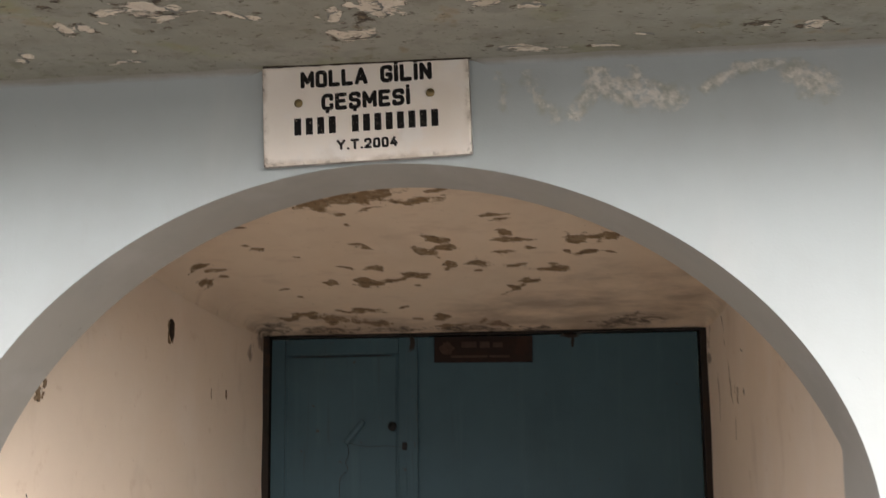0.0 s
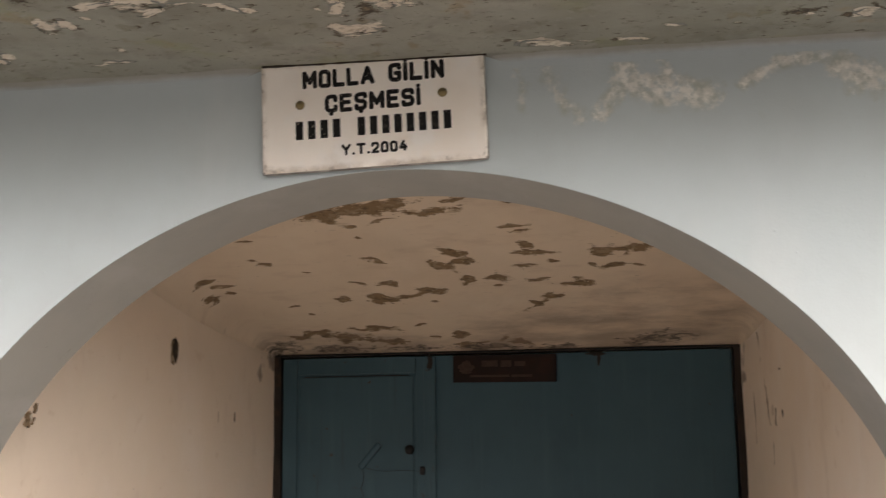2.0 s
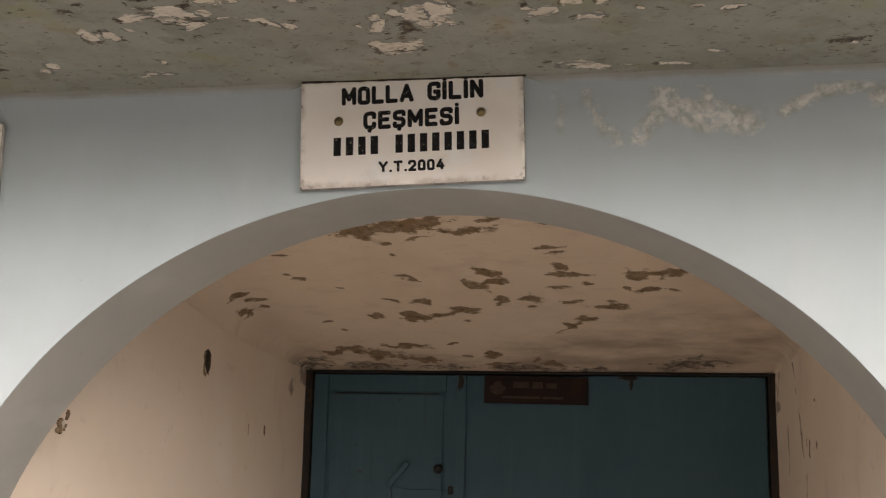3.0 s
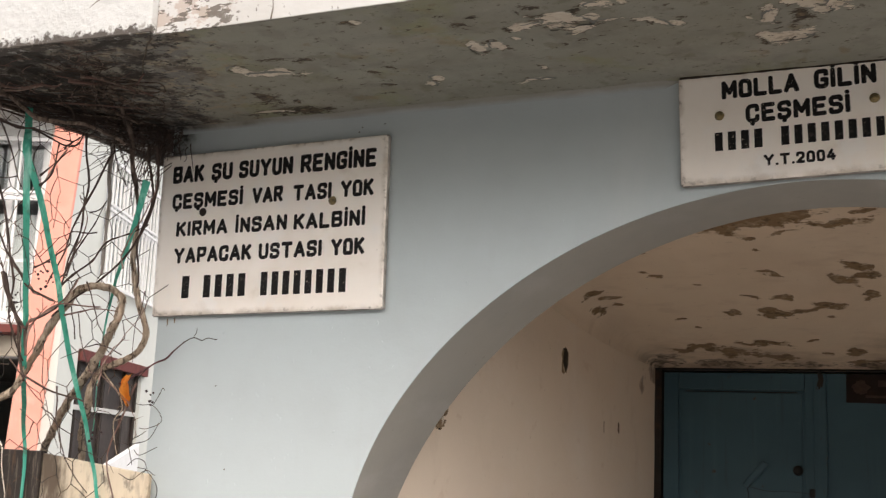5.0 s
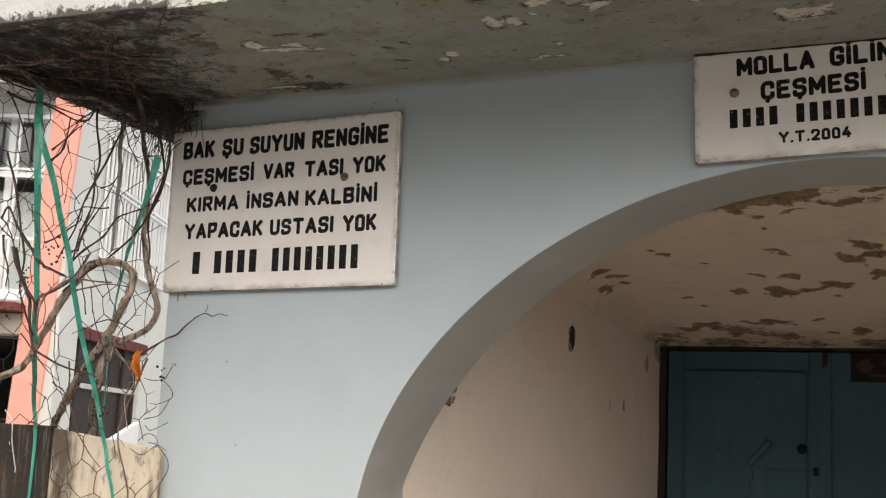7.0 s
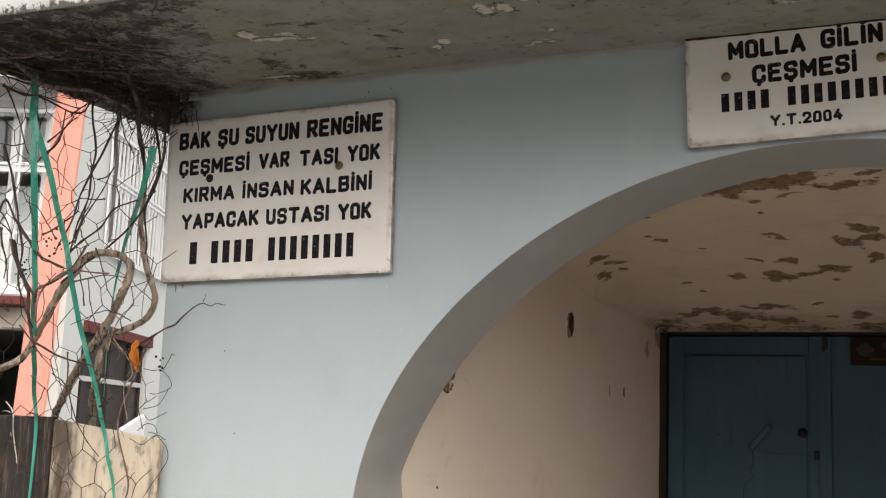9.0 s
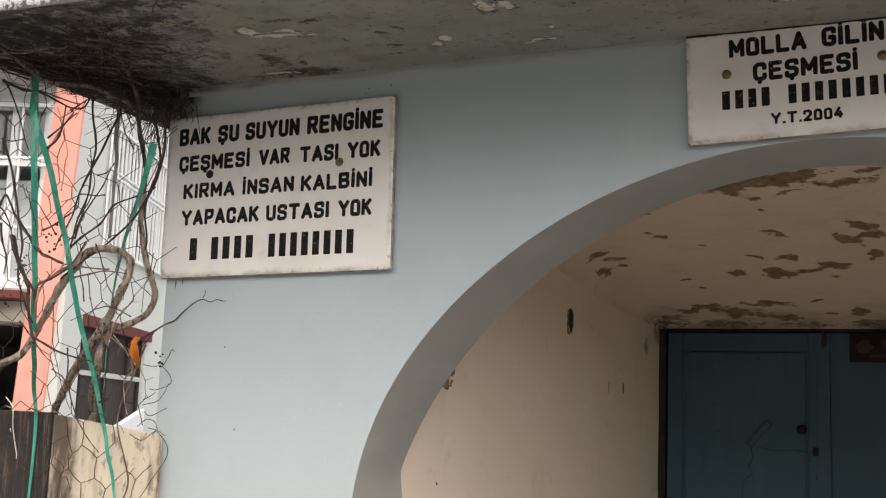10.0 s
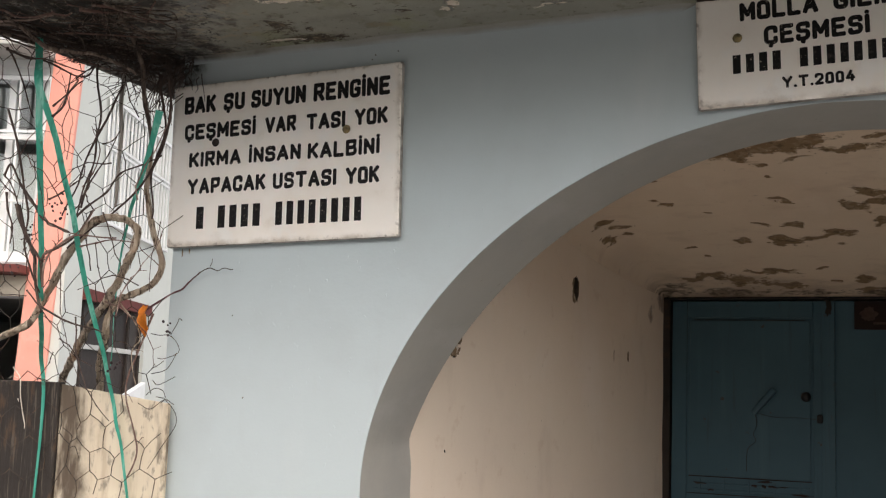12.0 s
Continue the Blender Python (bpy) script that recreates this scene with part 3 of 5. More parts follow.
def wall_front():
    bm = bmesh.new()
    us = [-math.cos(math.pi * i / 128) for i in range(129)]
    front = [(C - W - .008, -.1)] + [arch_front(u) for u in us] + [(C + W + .014, -.1)]
    back = [(C - 1.215, -.1)] + [arch_back_at(x < C, z) for x, z in (arch_front(u) for u in us)] + [(C + 1.200, -.1)]
    n = len(front)

    def wob(x, z):
        return .0025 * noise.noise(Vector((x * 1.7, 3.3, z * 1.7)))
    f0 = [bm.verts.new((x + wob(x, z), 0, z + wob(z, x))) for x, z in front]
    f1 = [bm.verts.new((x + wob(x, z), .003, z + wob(z, x) - .001)) for x, z in front]
    b0 = [bm.verts.new((x, TK, z)) for x, z in back]

    for ring, y in ((f0, 0), (b0, TK)):
        outer = []
        for k, (x, z) in enumerate(front):
            if k == 0 or k == 1:
                outer.append(bm.verts.new((XL, y, z)))
            elif k >= n - 2:
                outer.append(bm.verts.new((XR, y, z)))
            else:
                outer.append(bm.verts.new((XL + (XR - XL) * (k - 2) / (n - 5), y, SOFF)))
        for k in range(n - 1):
            if k in (1, n - 3):
                corner = bm.verts.new((XL if k == 1 else XR, y, SOFF))
                bm.faces.new((ring[k], ring[k + 1], outer[k + 1], corner, outer[k]) if k == 1 else (ring[k], ring[k + 1], outer[k + 1], corner, outer[k]))
            else:
                bm.faces.new((ring[k], ring[k + 1], outer[k + 1], outer[k]))
    for k in range(n - 1):
        bm.faces.new((f0[k], f0[k + 1], f1[k + 1], f1[k]))
    inner = [v.co.copy() for v in f1]
    for x in (XL, XR):
        bm.faces.new([bm.verts.new(p) for p in ((x, 0, -.1), (x, 0, SOFF), (x, TK, SOFF), (x, TK, -.1))])
    bmesh.ops.remove_doubles(bm, verts=bm.verts, dist=1e-5)
    wall = part("wall_front", bm, M_WALL)
    bm = bmesh.new()
    steps = 10
    rows = []
    for j in range(steps + 1):
        t = j / steps
        row = []
        for k in range(n):
            b = Vector((back[k][0], TK, back[k][1]))
            row.append(bm.verts.new(inner[k].lerp(b, t)))
        rows.append(row)
    for a, b in zip(rows, rows[1:]):
        for k in range(n - 1):
            bm.faces.new((a[k], a[k + 1], b[k + 1], b[k]))
    part("arch_reveal", bm, M_REVEAL, wall, "grey underside of the arch", True)
    return wall


FRONT = tagged(wall_front(), "pale blue-grey painted fountain wall with an arched opening", "wall", kind="structure")

def fillet(y):
    return .15 * (1 - ((y - TK) / (D - TK)) ** 3) + .002


def niche_profile(y):
    """Half widths, ceiling and rounded corners of the niche at depth y."""
    t = (y - TK) / (D - TK)
    xl, xr = C - WN + (CD - WD - C + WN) * t, C + WN + (CD + WD - C - WN) * t
    return xl, xr, ZD + SLOPE * (D - y)


def uneven(p, amount=.005):
    return p + noise.noise_vector(p * 3.1) * amount


def niche_surface(name, rows_of, material, label, category):
    bm = bmesh.new()
    n = 190
    ys = [TK + (D - TK) * i / n for i in range(n + 1)]
    rows = [[bm.verts.new(p if i in (0, n) else uneven(Vector(p))) for p in rows_of(y)] for i, y in enumerate(ys)]
    for a, b in zip(rows, rows[1:]):
        for k in range(len(a) - 1):
            bm.faces.new((a[k], a[k + 1], b[k + 1], b[k]))
    ob = part(name, bm, material, smooth=True)
    return tagged(ob, label, category, kind="structure")


def side_rows(sign):
    def rows(y):
        xl, xr, zc = niche_profile(y)
        x = xl if sign < 0 else xr
        out = [Vector((x + sign * .25, y, -.1)), Vector((x, y, -.1))]
        out += [Vector((x, y, (zc - fillet(y)) * k / 90)) for k in range(1, 91)]
        return out
    return rows


def ceiling_rows(y):
    xl, xr, zc = niche_profile(y)
    FIL = fillet(y)
    out = [Vector((xl - .25, y, zc - FIL)), Vector((xl, y, zc - FIL))]
    for k in range(1, 7):
        a = math.pi / 2 * k / 6
        out.append(Vector((xl + FIL * (1 - math.cos(a)), y, zc - FIL * (1 - math.sin(a)))))
    for k in range(1, 190):
        x = xl + FIL + (xr - xl - 2 * FIL) * k / 190
        out.append(Vector((x, y, zc + .0016 * min(max(wear_at(x, y, PEEL) * 4 - 1.6, 0), 1))))
    for k in range(0, 7):
        a = math.pi / 2 * (1 - k / 6)
        out.append(Vector((xr - FIL * (1 - math.cos(a)), y, zc - FIL * (1 - math.sin(a)))))
    return out + [Vector((xr + .25, y, zc - FIL))]


NICHE_L = niche_surface("wall_left", side_rows(-1), M_NICHE, "peach plaster side wall of the arched niche", "wall")
NICHE_R = niche_surface("wall_right", side_rows(1), M_NICHE, "peach plaster side wall with hairline cracks", "wall")
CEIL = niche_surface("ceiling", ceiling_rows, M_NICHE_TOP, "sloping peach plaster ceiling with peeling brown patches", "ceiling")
wear_layer(CEIL, "peel", lambda p: wear_at(p.x, p.y, PEEL) if p.z > niche_profile(p.y)[2] - .05 else 0)
wear_layer(CEIL, "back_dark", lambda p: wear_at(p.x, p.y, BACK_DARK, .3, 3.0))
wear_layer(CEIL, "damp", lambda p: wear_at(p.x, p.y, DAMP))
wear_layer(NICHE_L, "damp", lambda p: wear_at(p.y, p.z, DAMP_LEFT))
wear_layer(NICHE_R, "damp", lambda p: wear_at(p.y, p.z, DAMP_RIGHT))
# closing walls behind the plaster
bm = bmesh.new()
add_box(bm, (XL, TK + .002, -.1), (XL + .12, D + .3, SOFF))
tagged(part("wall_outer_left", bm, M_WALL), "blue-grey outer side wall of the fountain house", "wall", kind="structure")
bm = bmesh.new()
add_box(bm, (XR - .12, TK + .002, -.1), (XR, D + .3, SOFF))
tagged(part("wall_outer_right", bm, M_WALL), "blue-grey outer side wall of the fountain house", "wall", kind="structure")
bm = bmesh.new()
add_box(bm, (XL + .12, D + .10, -.1), (XR - .12, D + .3, SOFF))
tagged(part("wall_back", bm, M_NICHE), "plaster wall behind the metal doors", "wall", kind="structure")


def roof_edge(x):
    """How far the underside reaches out: further under the rough render."""
    return -.6805 if x > -1.192 else -.702 - .036 * (-1.192 - x) / .808


def roof_slab():
    bm = bmesh.new()
    x0, x1, y1 = -2.0, XR + .3, D + .5
    nx, ny = 520, 84

    def under(i, j):
        x = x0 + (x1 - x0) * i / nx
        y = roof_edge(x) * (1 - j / ny)
        z = SOFF
        if 0 < i < nx and 0 < j < ny:
            z += .004 * noise.noise(Vector((x * 6.8, y * 16, 1))) + .0022 * min(max(max(wear_at(x, y, PALE), wear_at(x, y, DARK)) * 4 - 1.6, 0), 1)
            if x < -1.5 and y < -.4:
                z += .03 * max(0, noise.noise(Vector((x * 17, y * 22, 5)))) * min((-1.5 - x) * 12, 1) * min((-.4 - y) * 12, 1)
        return bm.verts.new((x, y, z))
    low = [[under(i, j) for j in range(ny + 1)] for i in range(nx + 1)]
    for i in range(nx):
        for j in range(ny):
            bm.faces.new((low[i][j], low[i + 1][j], low[i + 1][j + 1], low[i][j + 1]))
    add_box(bm, (x0, 0.0, SOFF), (x1, y1, SOFF + .2))
    add_box(bm, (x0, -.66, SOFF + .05), (x1, 0.0, SOFF + .2))
    for i in range(nx):
        a, b = low[i][0].co, low[i + 1][0].co
        bm.faces.new([bm.verts.new(p) for p in (a, b, (b.x, -.66, SOFF + .05), (a.x, -.66, SOFF + .05))])
    for j in range(ny):
        a, b = low[0][j].co, low[0][j + 1].co
        bm.faces.new([bm.verts.new(p) for p in (a, b, (x0, b.y, SOFF + .2), (x0, a.y, SOFF + .2))])
    return part("roof_slab", bm, M_SOFFIT)


def cut_strip(x, y):
    """A long narrow chip along the top of the wall."""
    return wear_at(x, y, [(-1.255, -.060, .12, .016, 8)], .2)


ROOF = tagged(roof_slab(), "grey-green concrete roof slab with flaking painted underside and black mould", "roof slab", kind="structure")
wear_layer(ROOF, "pale", lambda p: max(wear_at(p.x, p.y, PALE), cut_strip(p.x, p.y)) if p.z < SOFF + .03 else 0)
wear_layer(ROOF, "dark", lambda p: wear_at(p.x, p.y, DARK) if p.z < SOFF + .03 else 0)
bm = bmesh.new()
add_box(bm, (-1.19, -.6855, SOFF - .0004), (XR + .3, -.6815, SOFF + .34), .001)
part("fascia", bm, M_FASCIA, ROOF, "white painted fascia with flaking patches")


def cove():
    """Added hollow fillet between wall and roof underside; its grey stands in for shade."""
    bm = bmesh.new()
    r, n, m = .017, 260, 6
    rows = []
    for i in range(n + 1):
        x = XL + .004 + (XR - XL - .01) * i / n
        q = r * (1 + .08 * noise.noise(Vector((x * 6, 0, 4)))) * min(max(abs(x - .183) * 25 - 7.1, .06), 1)
        arc = [(-q + q * math.sin(math.pi / 2 * k / m), SOFF - q + q * math.cos(math.pi / 2 * k / m)) for k in range(m + 1)]
        rows.append([bm.verts.new((x, min(y, -.0004), z + (.006 if k == 0 else -.0008))) for k, (y, z) in enumerate(arc)])
    for a, b in zip(rows, rows[1:]):
        for k in range(m):
            bm.faces.new((a[k], a[k + 1], b[k + 1], b[k]))
    bmesh.ops.delete(bm, geom=[v for v in bm.verts if not v.link_faces], context="VERTS")
    part("cove", bm, M_SHADE_COVE, ROOF, "added rounded fillet under the roof, coloured as the shade there", True)


cove()


def broken_fascia():
    """Rough rendered end of the fascia with a crumbled lower edge."""
    bm = bmesh.new()
    n = 260
    rows = []
    for i in range(n + 1):
        x = -2.0 + .8085 * i / n
        rag = .010 * max(noise.noise(Vector((x * 16, 0, 2))), 0) + .006 * max(noise.noise(Vector((x * 50, 3, 2))), 0) + .002 * noise.noise(Vector((x * 170, 5, 2)))
        y = roof_edge(x - .001) - .001 + .0008 * noise.noise(Vector((x * 11, 7, 0)))
        low = SOFF - .0006 + .15 * rag
        rows.append([bm.verts.new(p) for p in ((x, -.679, low + .001), (x, y + .004, low), (x, y, low + .003), (x, y - .001, SOFF + .045), (x, y - .003, SOFF + .12), (x, y, SOFF + .34), (x, -.679, SOFF + .34))])
    for a, b in zip(rows, rows[1:]):
        for k in range(6):
            bm.faces.new((a[k], a[k + 1], b[k + 1], b[k]))
    bm.faces.new(rows[0])
    bm.faces.new(rows[-1][::-1])
    return part("render_edge", bm, M_RENDER, ROOF, "cracked white render with a crumbled dark lower edge")


broken_fascia()
bm = box_bm((-400, -400, -.3), (400, 400, 0))
tagged(part("ground", bm, M_GROUND), "grey concrete paving in front of the fountain", "ground", kind="structure")

# Unseen walls, added behind the camera to cut off the low sky.
for k, (x0, x1, y, h) in enumerate(((-60, -9, -17.0, 9.4), (-9, -1, -18.0, 8.6), (-1, 6, -18.6, 7.2), (6, 60, -20.0, 4.6))):
    tagged(part("wall_opposite_%d" % (k + 1), box_bm((x0, y - .6, 0), (x1, y, h)), M_SKY_BLOCK), "unseen plain wall added to block low sky light", "wall", kind="structure")

# ---- doors in the niche ----
DF = D - .004


def door_leaf(name, x0, x1, label, parts):
    root = tagged(empty(name, pose(0, DF, 0)), label, "door", kind="structure")
    part("leaf", box_bm((x0, .0, .02), (x1, .04, ZD - .018), .003), M_DOOR, root)
    for pname, lo, hi, material in parts:
        part(pname, box_bm(lo, hi, .002), material, root)
    return root


XG = -.052
LEFT = door_leaf("door_1", CD - WD + .035, XG - .003, "narrow blue painted steel door leaf with a framed panel", [
    ("stile", (CD - WD + .036, -.010, .02), (-.632, -.0005, ZD - .02), M_DOOR), ("stile", (-.098, -.010, .02), (XG - .004, -.0005, ZD - .02), M_DOOR),
    ("rail", (-.630, -.010, 1.925), (-.100, -.0005, ZD - .02), M_DOOR), ("rail", (-.630, -.012, 1.135), (-.100, -.0005, 1.165), M_DOOR),
    ("rail", (-.630, -.010, .03), (-.100, -.0005, .14), M_DOOR),
    ("panel", (-.618, -.007, 1.242), (-.112, -.0005, 1.912), M_DOOR), ("panel", (-.618, -.007, .155), (-.112, -.0005, 1.118), M_DOOR),
    ("bar", (-.60, -.006, 1.178), (-.115, -.0005, 1.188), M_DOOR), ("bar", (-.60, -.006, 1.206), (-.115, -.0005, 1.214), M_DOOR)])
for k in range(5):
    part("bar", box_bm((-.58 + k * .105, -.007, 1.176), (-.571 + k * .105, -.001, 1.228), .001), M_DOOR, LEFT)
for lo, hi in (((-.60, -.0078, 1.914), (-.13, -.002, 1.917)), ((-.622, -.0076, 1.237), (-.108, -.002, 1.241)), ((-.630, -.0126, 1.164), (-.102, -.002, 1.167))):
    part("seam", box_bm(lo, hi), M_RUST, LEFT)
rnd = random.Random(5)
for k in range(16):
    bm = bmesh.new()
    add_patch(bm, Vector((rnd.uniform(-.60, -.12), -.0075, rnd.choice((1.183, 1.210, 1.228, 1.15)))), Vector((1, 0, 0)), Vector((0, 0, 1)), Vector((0, -1, 0)), rnd.uniform(.015, .06), rnd.uniform(.003, .009), rnd.uniform(-6, 6), k + .4, .0012, 1.5, 20)
    part("worn_spot", bm, M_RUST, LEFT)
RIGHT = door_leaf("door_2", XG + .003, CD + WD - .035, "wide plain blue painted steel door leaf with rusty edges", [
    ("stile", (XG - .012, -.016, .02), (XG + .040, -.0005, ZD - .02), M_DOOR)])


def door_frame():
    root = tagged(empty("door_frame", pose(0, DF, 0)), "dark rusty steel frame round the doors", "door frame", kind="structure")
    for lo, hi in (((CD - WD - .012, -.016, 0), (CD - WD + .027, .05, ZD - .002)), ((CD + WD - .027, -.016, 0), (CD + WD + .012, .05, ZD - .002)),
                   ((CD - WD + .027, -.012, ZD - .013), (CD + WD - .027, .05, ZD - .002))):
        part("frame_bar", box_bm(lo, hi, .003), M_RUST, root)


door_frame()
# handle, knob, latch and a hanging cord on the narrow leaf
hm = Matrix.Translation((-.30, -.030, 1.568)) @ Matrix.Rotation(radians(-49.5), 4, "Y")
bm = bmesh.new()
add_box(bm, (-.066, -.007, -.013), (.066, .007, .013), .004, hm)
HANDLE = part("handle", bm, M_DOOR, LEFT, "blue painted slanting lever handle", True)
for x, r in ((-.052, .012), (.05, .010)):
    bm = bmesh.new()
    p = hm @ Vector((x, 0, 0))
    add_tube(bm, [p, (p.x, 0.0, p.z)], r, r, 10)
    part("handle_post", bm, M_RUST, HANDLE)
bm = bmesh.new()
bmesh.ops.create_uvsphere(bm, u_segments=18, v_segments=10, radius=.021)
bmesh.ops.transform(bm, matrix=Matrix.Translation((-.128, -.016, 1.592)) @ Matrix.Diagonal((1, .8, 1, 1)), verts=bm.verts)
part("knob", bm, M_BLACK, LEFT, "black round door knob", True)
part("latch", box_bm((-.084, -.022, 1.484), (-.060, -.010, 1.520), .006), M_BLACK, LEFT, "small rusty latch")
bm = bmesh.new()
add_tube(bm, curve_points([(-.34, -.014, 1.525), (-.33, -.01, 1.47), (-.345, -.009, 1.43), (-.335, -.009, 1.40), (-.37, -.009, 1.36), (-.375, -.009, 1.27)], 5, .004), .0013, .0010, 5)
add_tube(bm, curve_points([(-.335, -.012, 1.52), (-.25, -.01, 1.502), (-.16, -.012, 1.505), (-.08, -.026, 1.50)], 5, .003), .0009, .0009, 5)
part("cord", bm, M_HOLE, LEFT, "thin dark cord hanging from the handle")


def nameplate():
    root = tagged(empty("nameplate", pose(.292, DF - .006, 1.936, 0, .6, 0)), "dark brown worn nameplate fixed on the blue door", "sign")
    part("plate", box_bm((-.225, -.005, -.060), (.225, .0045, .060), .002), M_PLATE, root)
    for i, (x0, x1, z0, z1) in enumerate(((-.10, -.03, .008, .034), (-.015, .03, .006, .034), (.045, .09, .008, .030), (-.15, .02, -.038, -.028), (.03, .12, -.038, -.028))):
        part("text_bar", box_bm((x0, -.0062, z0), (x1, -.0048, z1)), M_PLATE_INK, root)
    bm = bmesh.new()
    add_patch(bm, Vector((-.165, -.005, .004)), Vector((1, 0, 0)), Vector((0, 0, 1)), Vector((0, -1, 0)), .055, .05, 0, 4.4, .0012)
    part("emblem", bm, M_PLATE_INK, root)


nameplate()
for x, z, l, w, sd in ((-.035, 1.972, .075, .022, 1.1), (.70, 1.968, .075, .014, 2.1), (.69, 1.992, .02, .07, 2.9)):
    bm = bmesh.new()
    add_patch(bm, Vector((x, -.001 if x > 0 else -.017, z)), Vector((1, 0, 0)), Vector((0, 0, 1)), Vector((0, -1, 0)), l, w, 90, sd, .0008)
    part("rust_stain", bm, M_RUST, RIGHT)

# ---- marble plaques ----
# single-stroke capitals on a field ten units high; "!" starts a new cut at a sharp corner
STROKES = {
    "A": ("0,0 3,10 !6,0", "1.1,3 4.9,3"), "B": ("0,0 0,10 !5,10 5,5.2 0,5.2", "0,5.2 5.3,5.2 5.3,0 0,0"), "C": ("5,7.2 5,10 0,10 0,0 5,0 5,2.8",),
    "E": ("5,10 0,10 !0,0 !5,0", "0,5.2 4.2,5.2"), "G": ("5,8 5,10 0,10 0,0 5,0 5,4.5 !3.1,4.5",), "I": ("0,0 0,10",), "K": ("0,0 0,10", "5,10 .3,4", "1.9,5.8 5.2,0"),
    "L": ("0,10 0,0 !5,0",), "M": ("0,0 0,10 !3.2,3 !6.4,10 !6.4,0",), "N": ("0,0 0,10 !5,0 !5,10",), "O": ("2.5,0 0,0 0,10 5,10 5,0 2.5,0",),
    "P": ("0,0 0,10 !5,10 5,4.4 0,4.4",), "R": ("0,0 0,10 !5,10 5,4.7 0,4.7", "2.4,4.7 5.2,0"), "S": ("5,8 5,10 0,10 0,5.2 5,5.2 5,0 0,0 0,2",),
    "T": ("0,10 6,10", "3,10 3,0"), "U": ("0,10 0,0 5,0 5,10",), "V": ("0,10 3,0 !6,10",), "Y": ("0,10 3,4.8 !6,10", "3,4.8 3,0"), ".": ("0,0 0,.05",),
    "0": ("2.2,0 0,0 0,10 4.4,10 4.4,0 2.2,0",), "2": ("0,7.4 0,10 4.6,10 4.6,5.6 !0,0 !4.8,0",), "4": ("3,10 0,2.8 !5,2.8", "3.8,5.6 3.8,0")}
MARKED = {"İ": ("I", "0,12.7 0,12.8"), "Ç": ("C", "2.6,-1 2.4,-2.2"), "Ş": ("S", "2.6,-1 2.4,-2.2")}


def glyph(ch):
    """The cuts of one letter, as lists of points, and its width."""
    base, extra = MARKED.get(ch, (ch, None))
    cuts = []
    for text in STROKES[base] + ((extra,) if extra else ()):
        run = []
        for word in text.split():
            p = tuple(float(c) for c in word.strip("!").split(","))
            if word[0] == "!":
                cuts.append(run)
                run = [run[-1]]
                cuts.append(run + [p])
                run = [p]
            else:
                run.append(p)
        if len(run) > 1:
            cuts.append(run)
    return cuts, max(p[0] for c in cuts for p in c)


def rounded(run, r):
    """A path with its inner corners turned into arcs."""
    pts = [Vector((x, z, 0)) for x, z in run]
    out = [pts[0]]
    for a, b, c in zip(pts, pts[1:], pts[2:]):
        k = min(r, (a - b).length * .5, (c - b).length * .5)
        p, q = b + (a - b).normalized() * k, b + (c - b).normalized() * k
        out += [p * (1 - t) ** 2 + b * 2 * t * (1 - t) + q * t * t for t in (0, .15, .3, .5, .7, .85, 1)]
    return out + [pts[-1]]


def add_cut(bm, path, h, lift):
    """One painted groove with round ends and a hollow middle."""
    path = [p for i, p in enumerate(path) if i == 0 or (p - path[i - 1]).length > 1e-6]
    n = len(path)
    rows = []
    for i, p in enumerate(path):
        d = (path[min(i + 1, n - 1)] - path[max(i - 1, 0)]).normalized()
        rows.append((p, d, Vector((-d.y, d.x, 0))))
    p, d, s = rows[0]
    head = [(p, None, s * math.cos(a) - d * math.sin(a)) for a in (1.2, .75, .35)]
    p, d, s = rows[-1]
    tail = [(p, None, s * math.cos(a) + d * math.sin(a)) for a in (.35, .75, 1.2)]
    vs = []
    for k, (p, d, s) in enumerate(head + rows + tail):
        t = s.copy()
        if d is None:
            e = rows[0][1] if k < 3 else rows[-1][1]
            t = s - e * 2 * s.dot(e)
        row = []
        mid = p
        if d is None:
            mid = p + e * s.dot(e) * h * .9
        for q, up in ((p + s * h, 0), (p + s * h * .86, lift), (mid, lift * .35), (p - t * h * .86, lift), (p - t * h, 0)):
            row.append(bm.verts.new((q.x, -up, q.y)))
        vs.append(row)
    for a, b in zip(vs, vs[1:]):
        for j in range(4):
            bm.faces.new((a[j], b[j], b[j + 1], a[j + 1]))


def put_word(text, x, z, width, height, root, gap=3.5):
    """Letters of one word, each a part, spread over a given width with a given cap height."""
    h = height * .116
    total = sum(glyph(ch)[1] for ch in text) + gap * (len(text) - 1)
    sx, sz = (width - 2 * h) / total, (height - 2 * h) / 10
    at = 0.0
    for ch in text:
        cuts, w = glyph(ch)
        bm = bmesh.new()
        for j, run in enumerate(cuts):
            run = [(h + (at + px) * sx, h + pz * sz) for px, pz in run]
            path = rounded(run, 2.3 * sx)
            jit = .0006
            path = [p + Vector((noise.noise(Vector((p.x * 90 + x * 40, p.y * 90, z * 30))), noise.noise(Vector((p.y * 90, p.x * 90 + x * 40, z * 30 + 7))), 0)) * jit for p in path]
            add_cut(bm, path, h * (1 + .07 * noise.noise(Vector((x * 70 + at, j * 3.1, z * 50)))), .0010 + .00007 * j)
        ob = part("letter", bm, M_INK, root)
        ob.matrix_local = pose(x, -.0221, z)
        at += w + gap


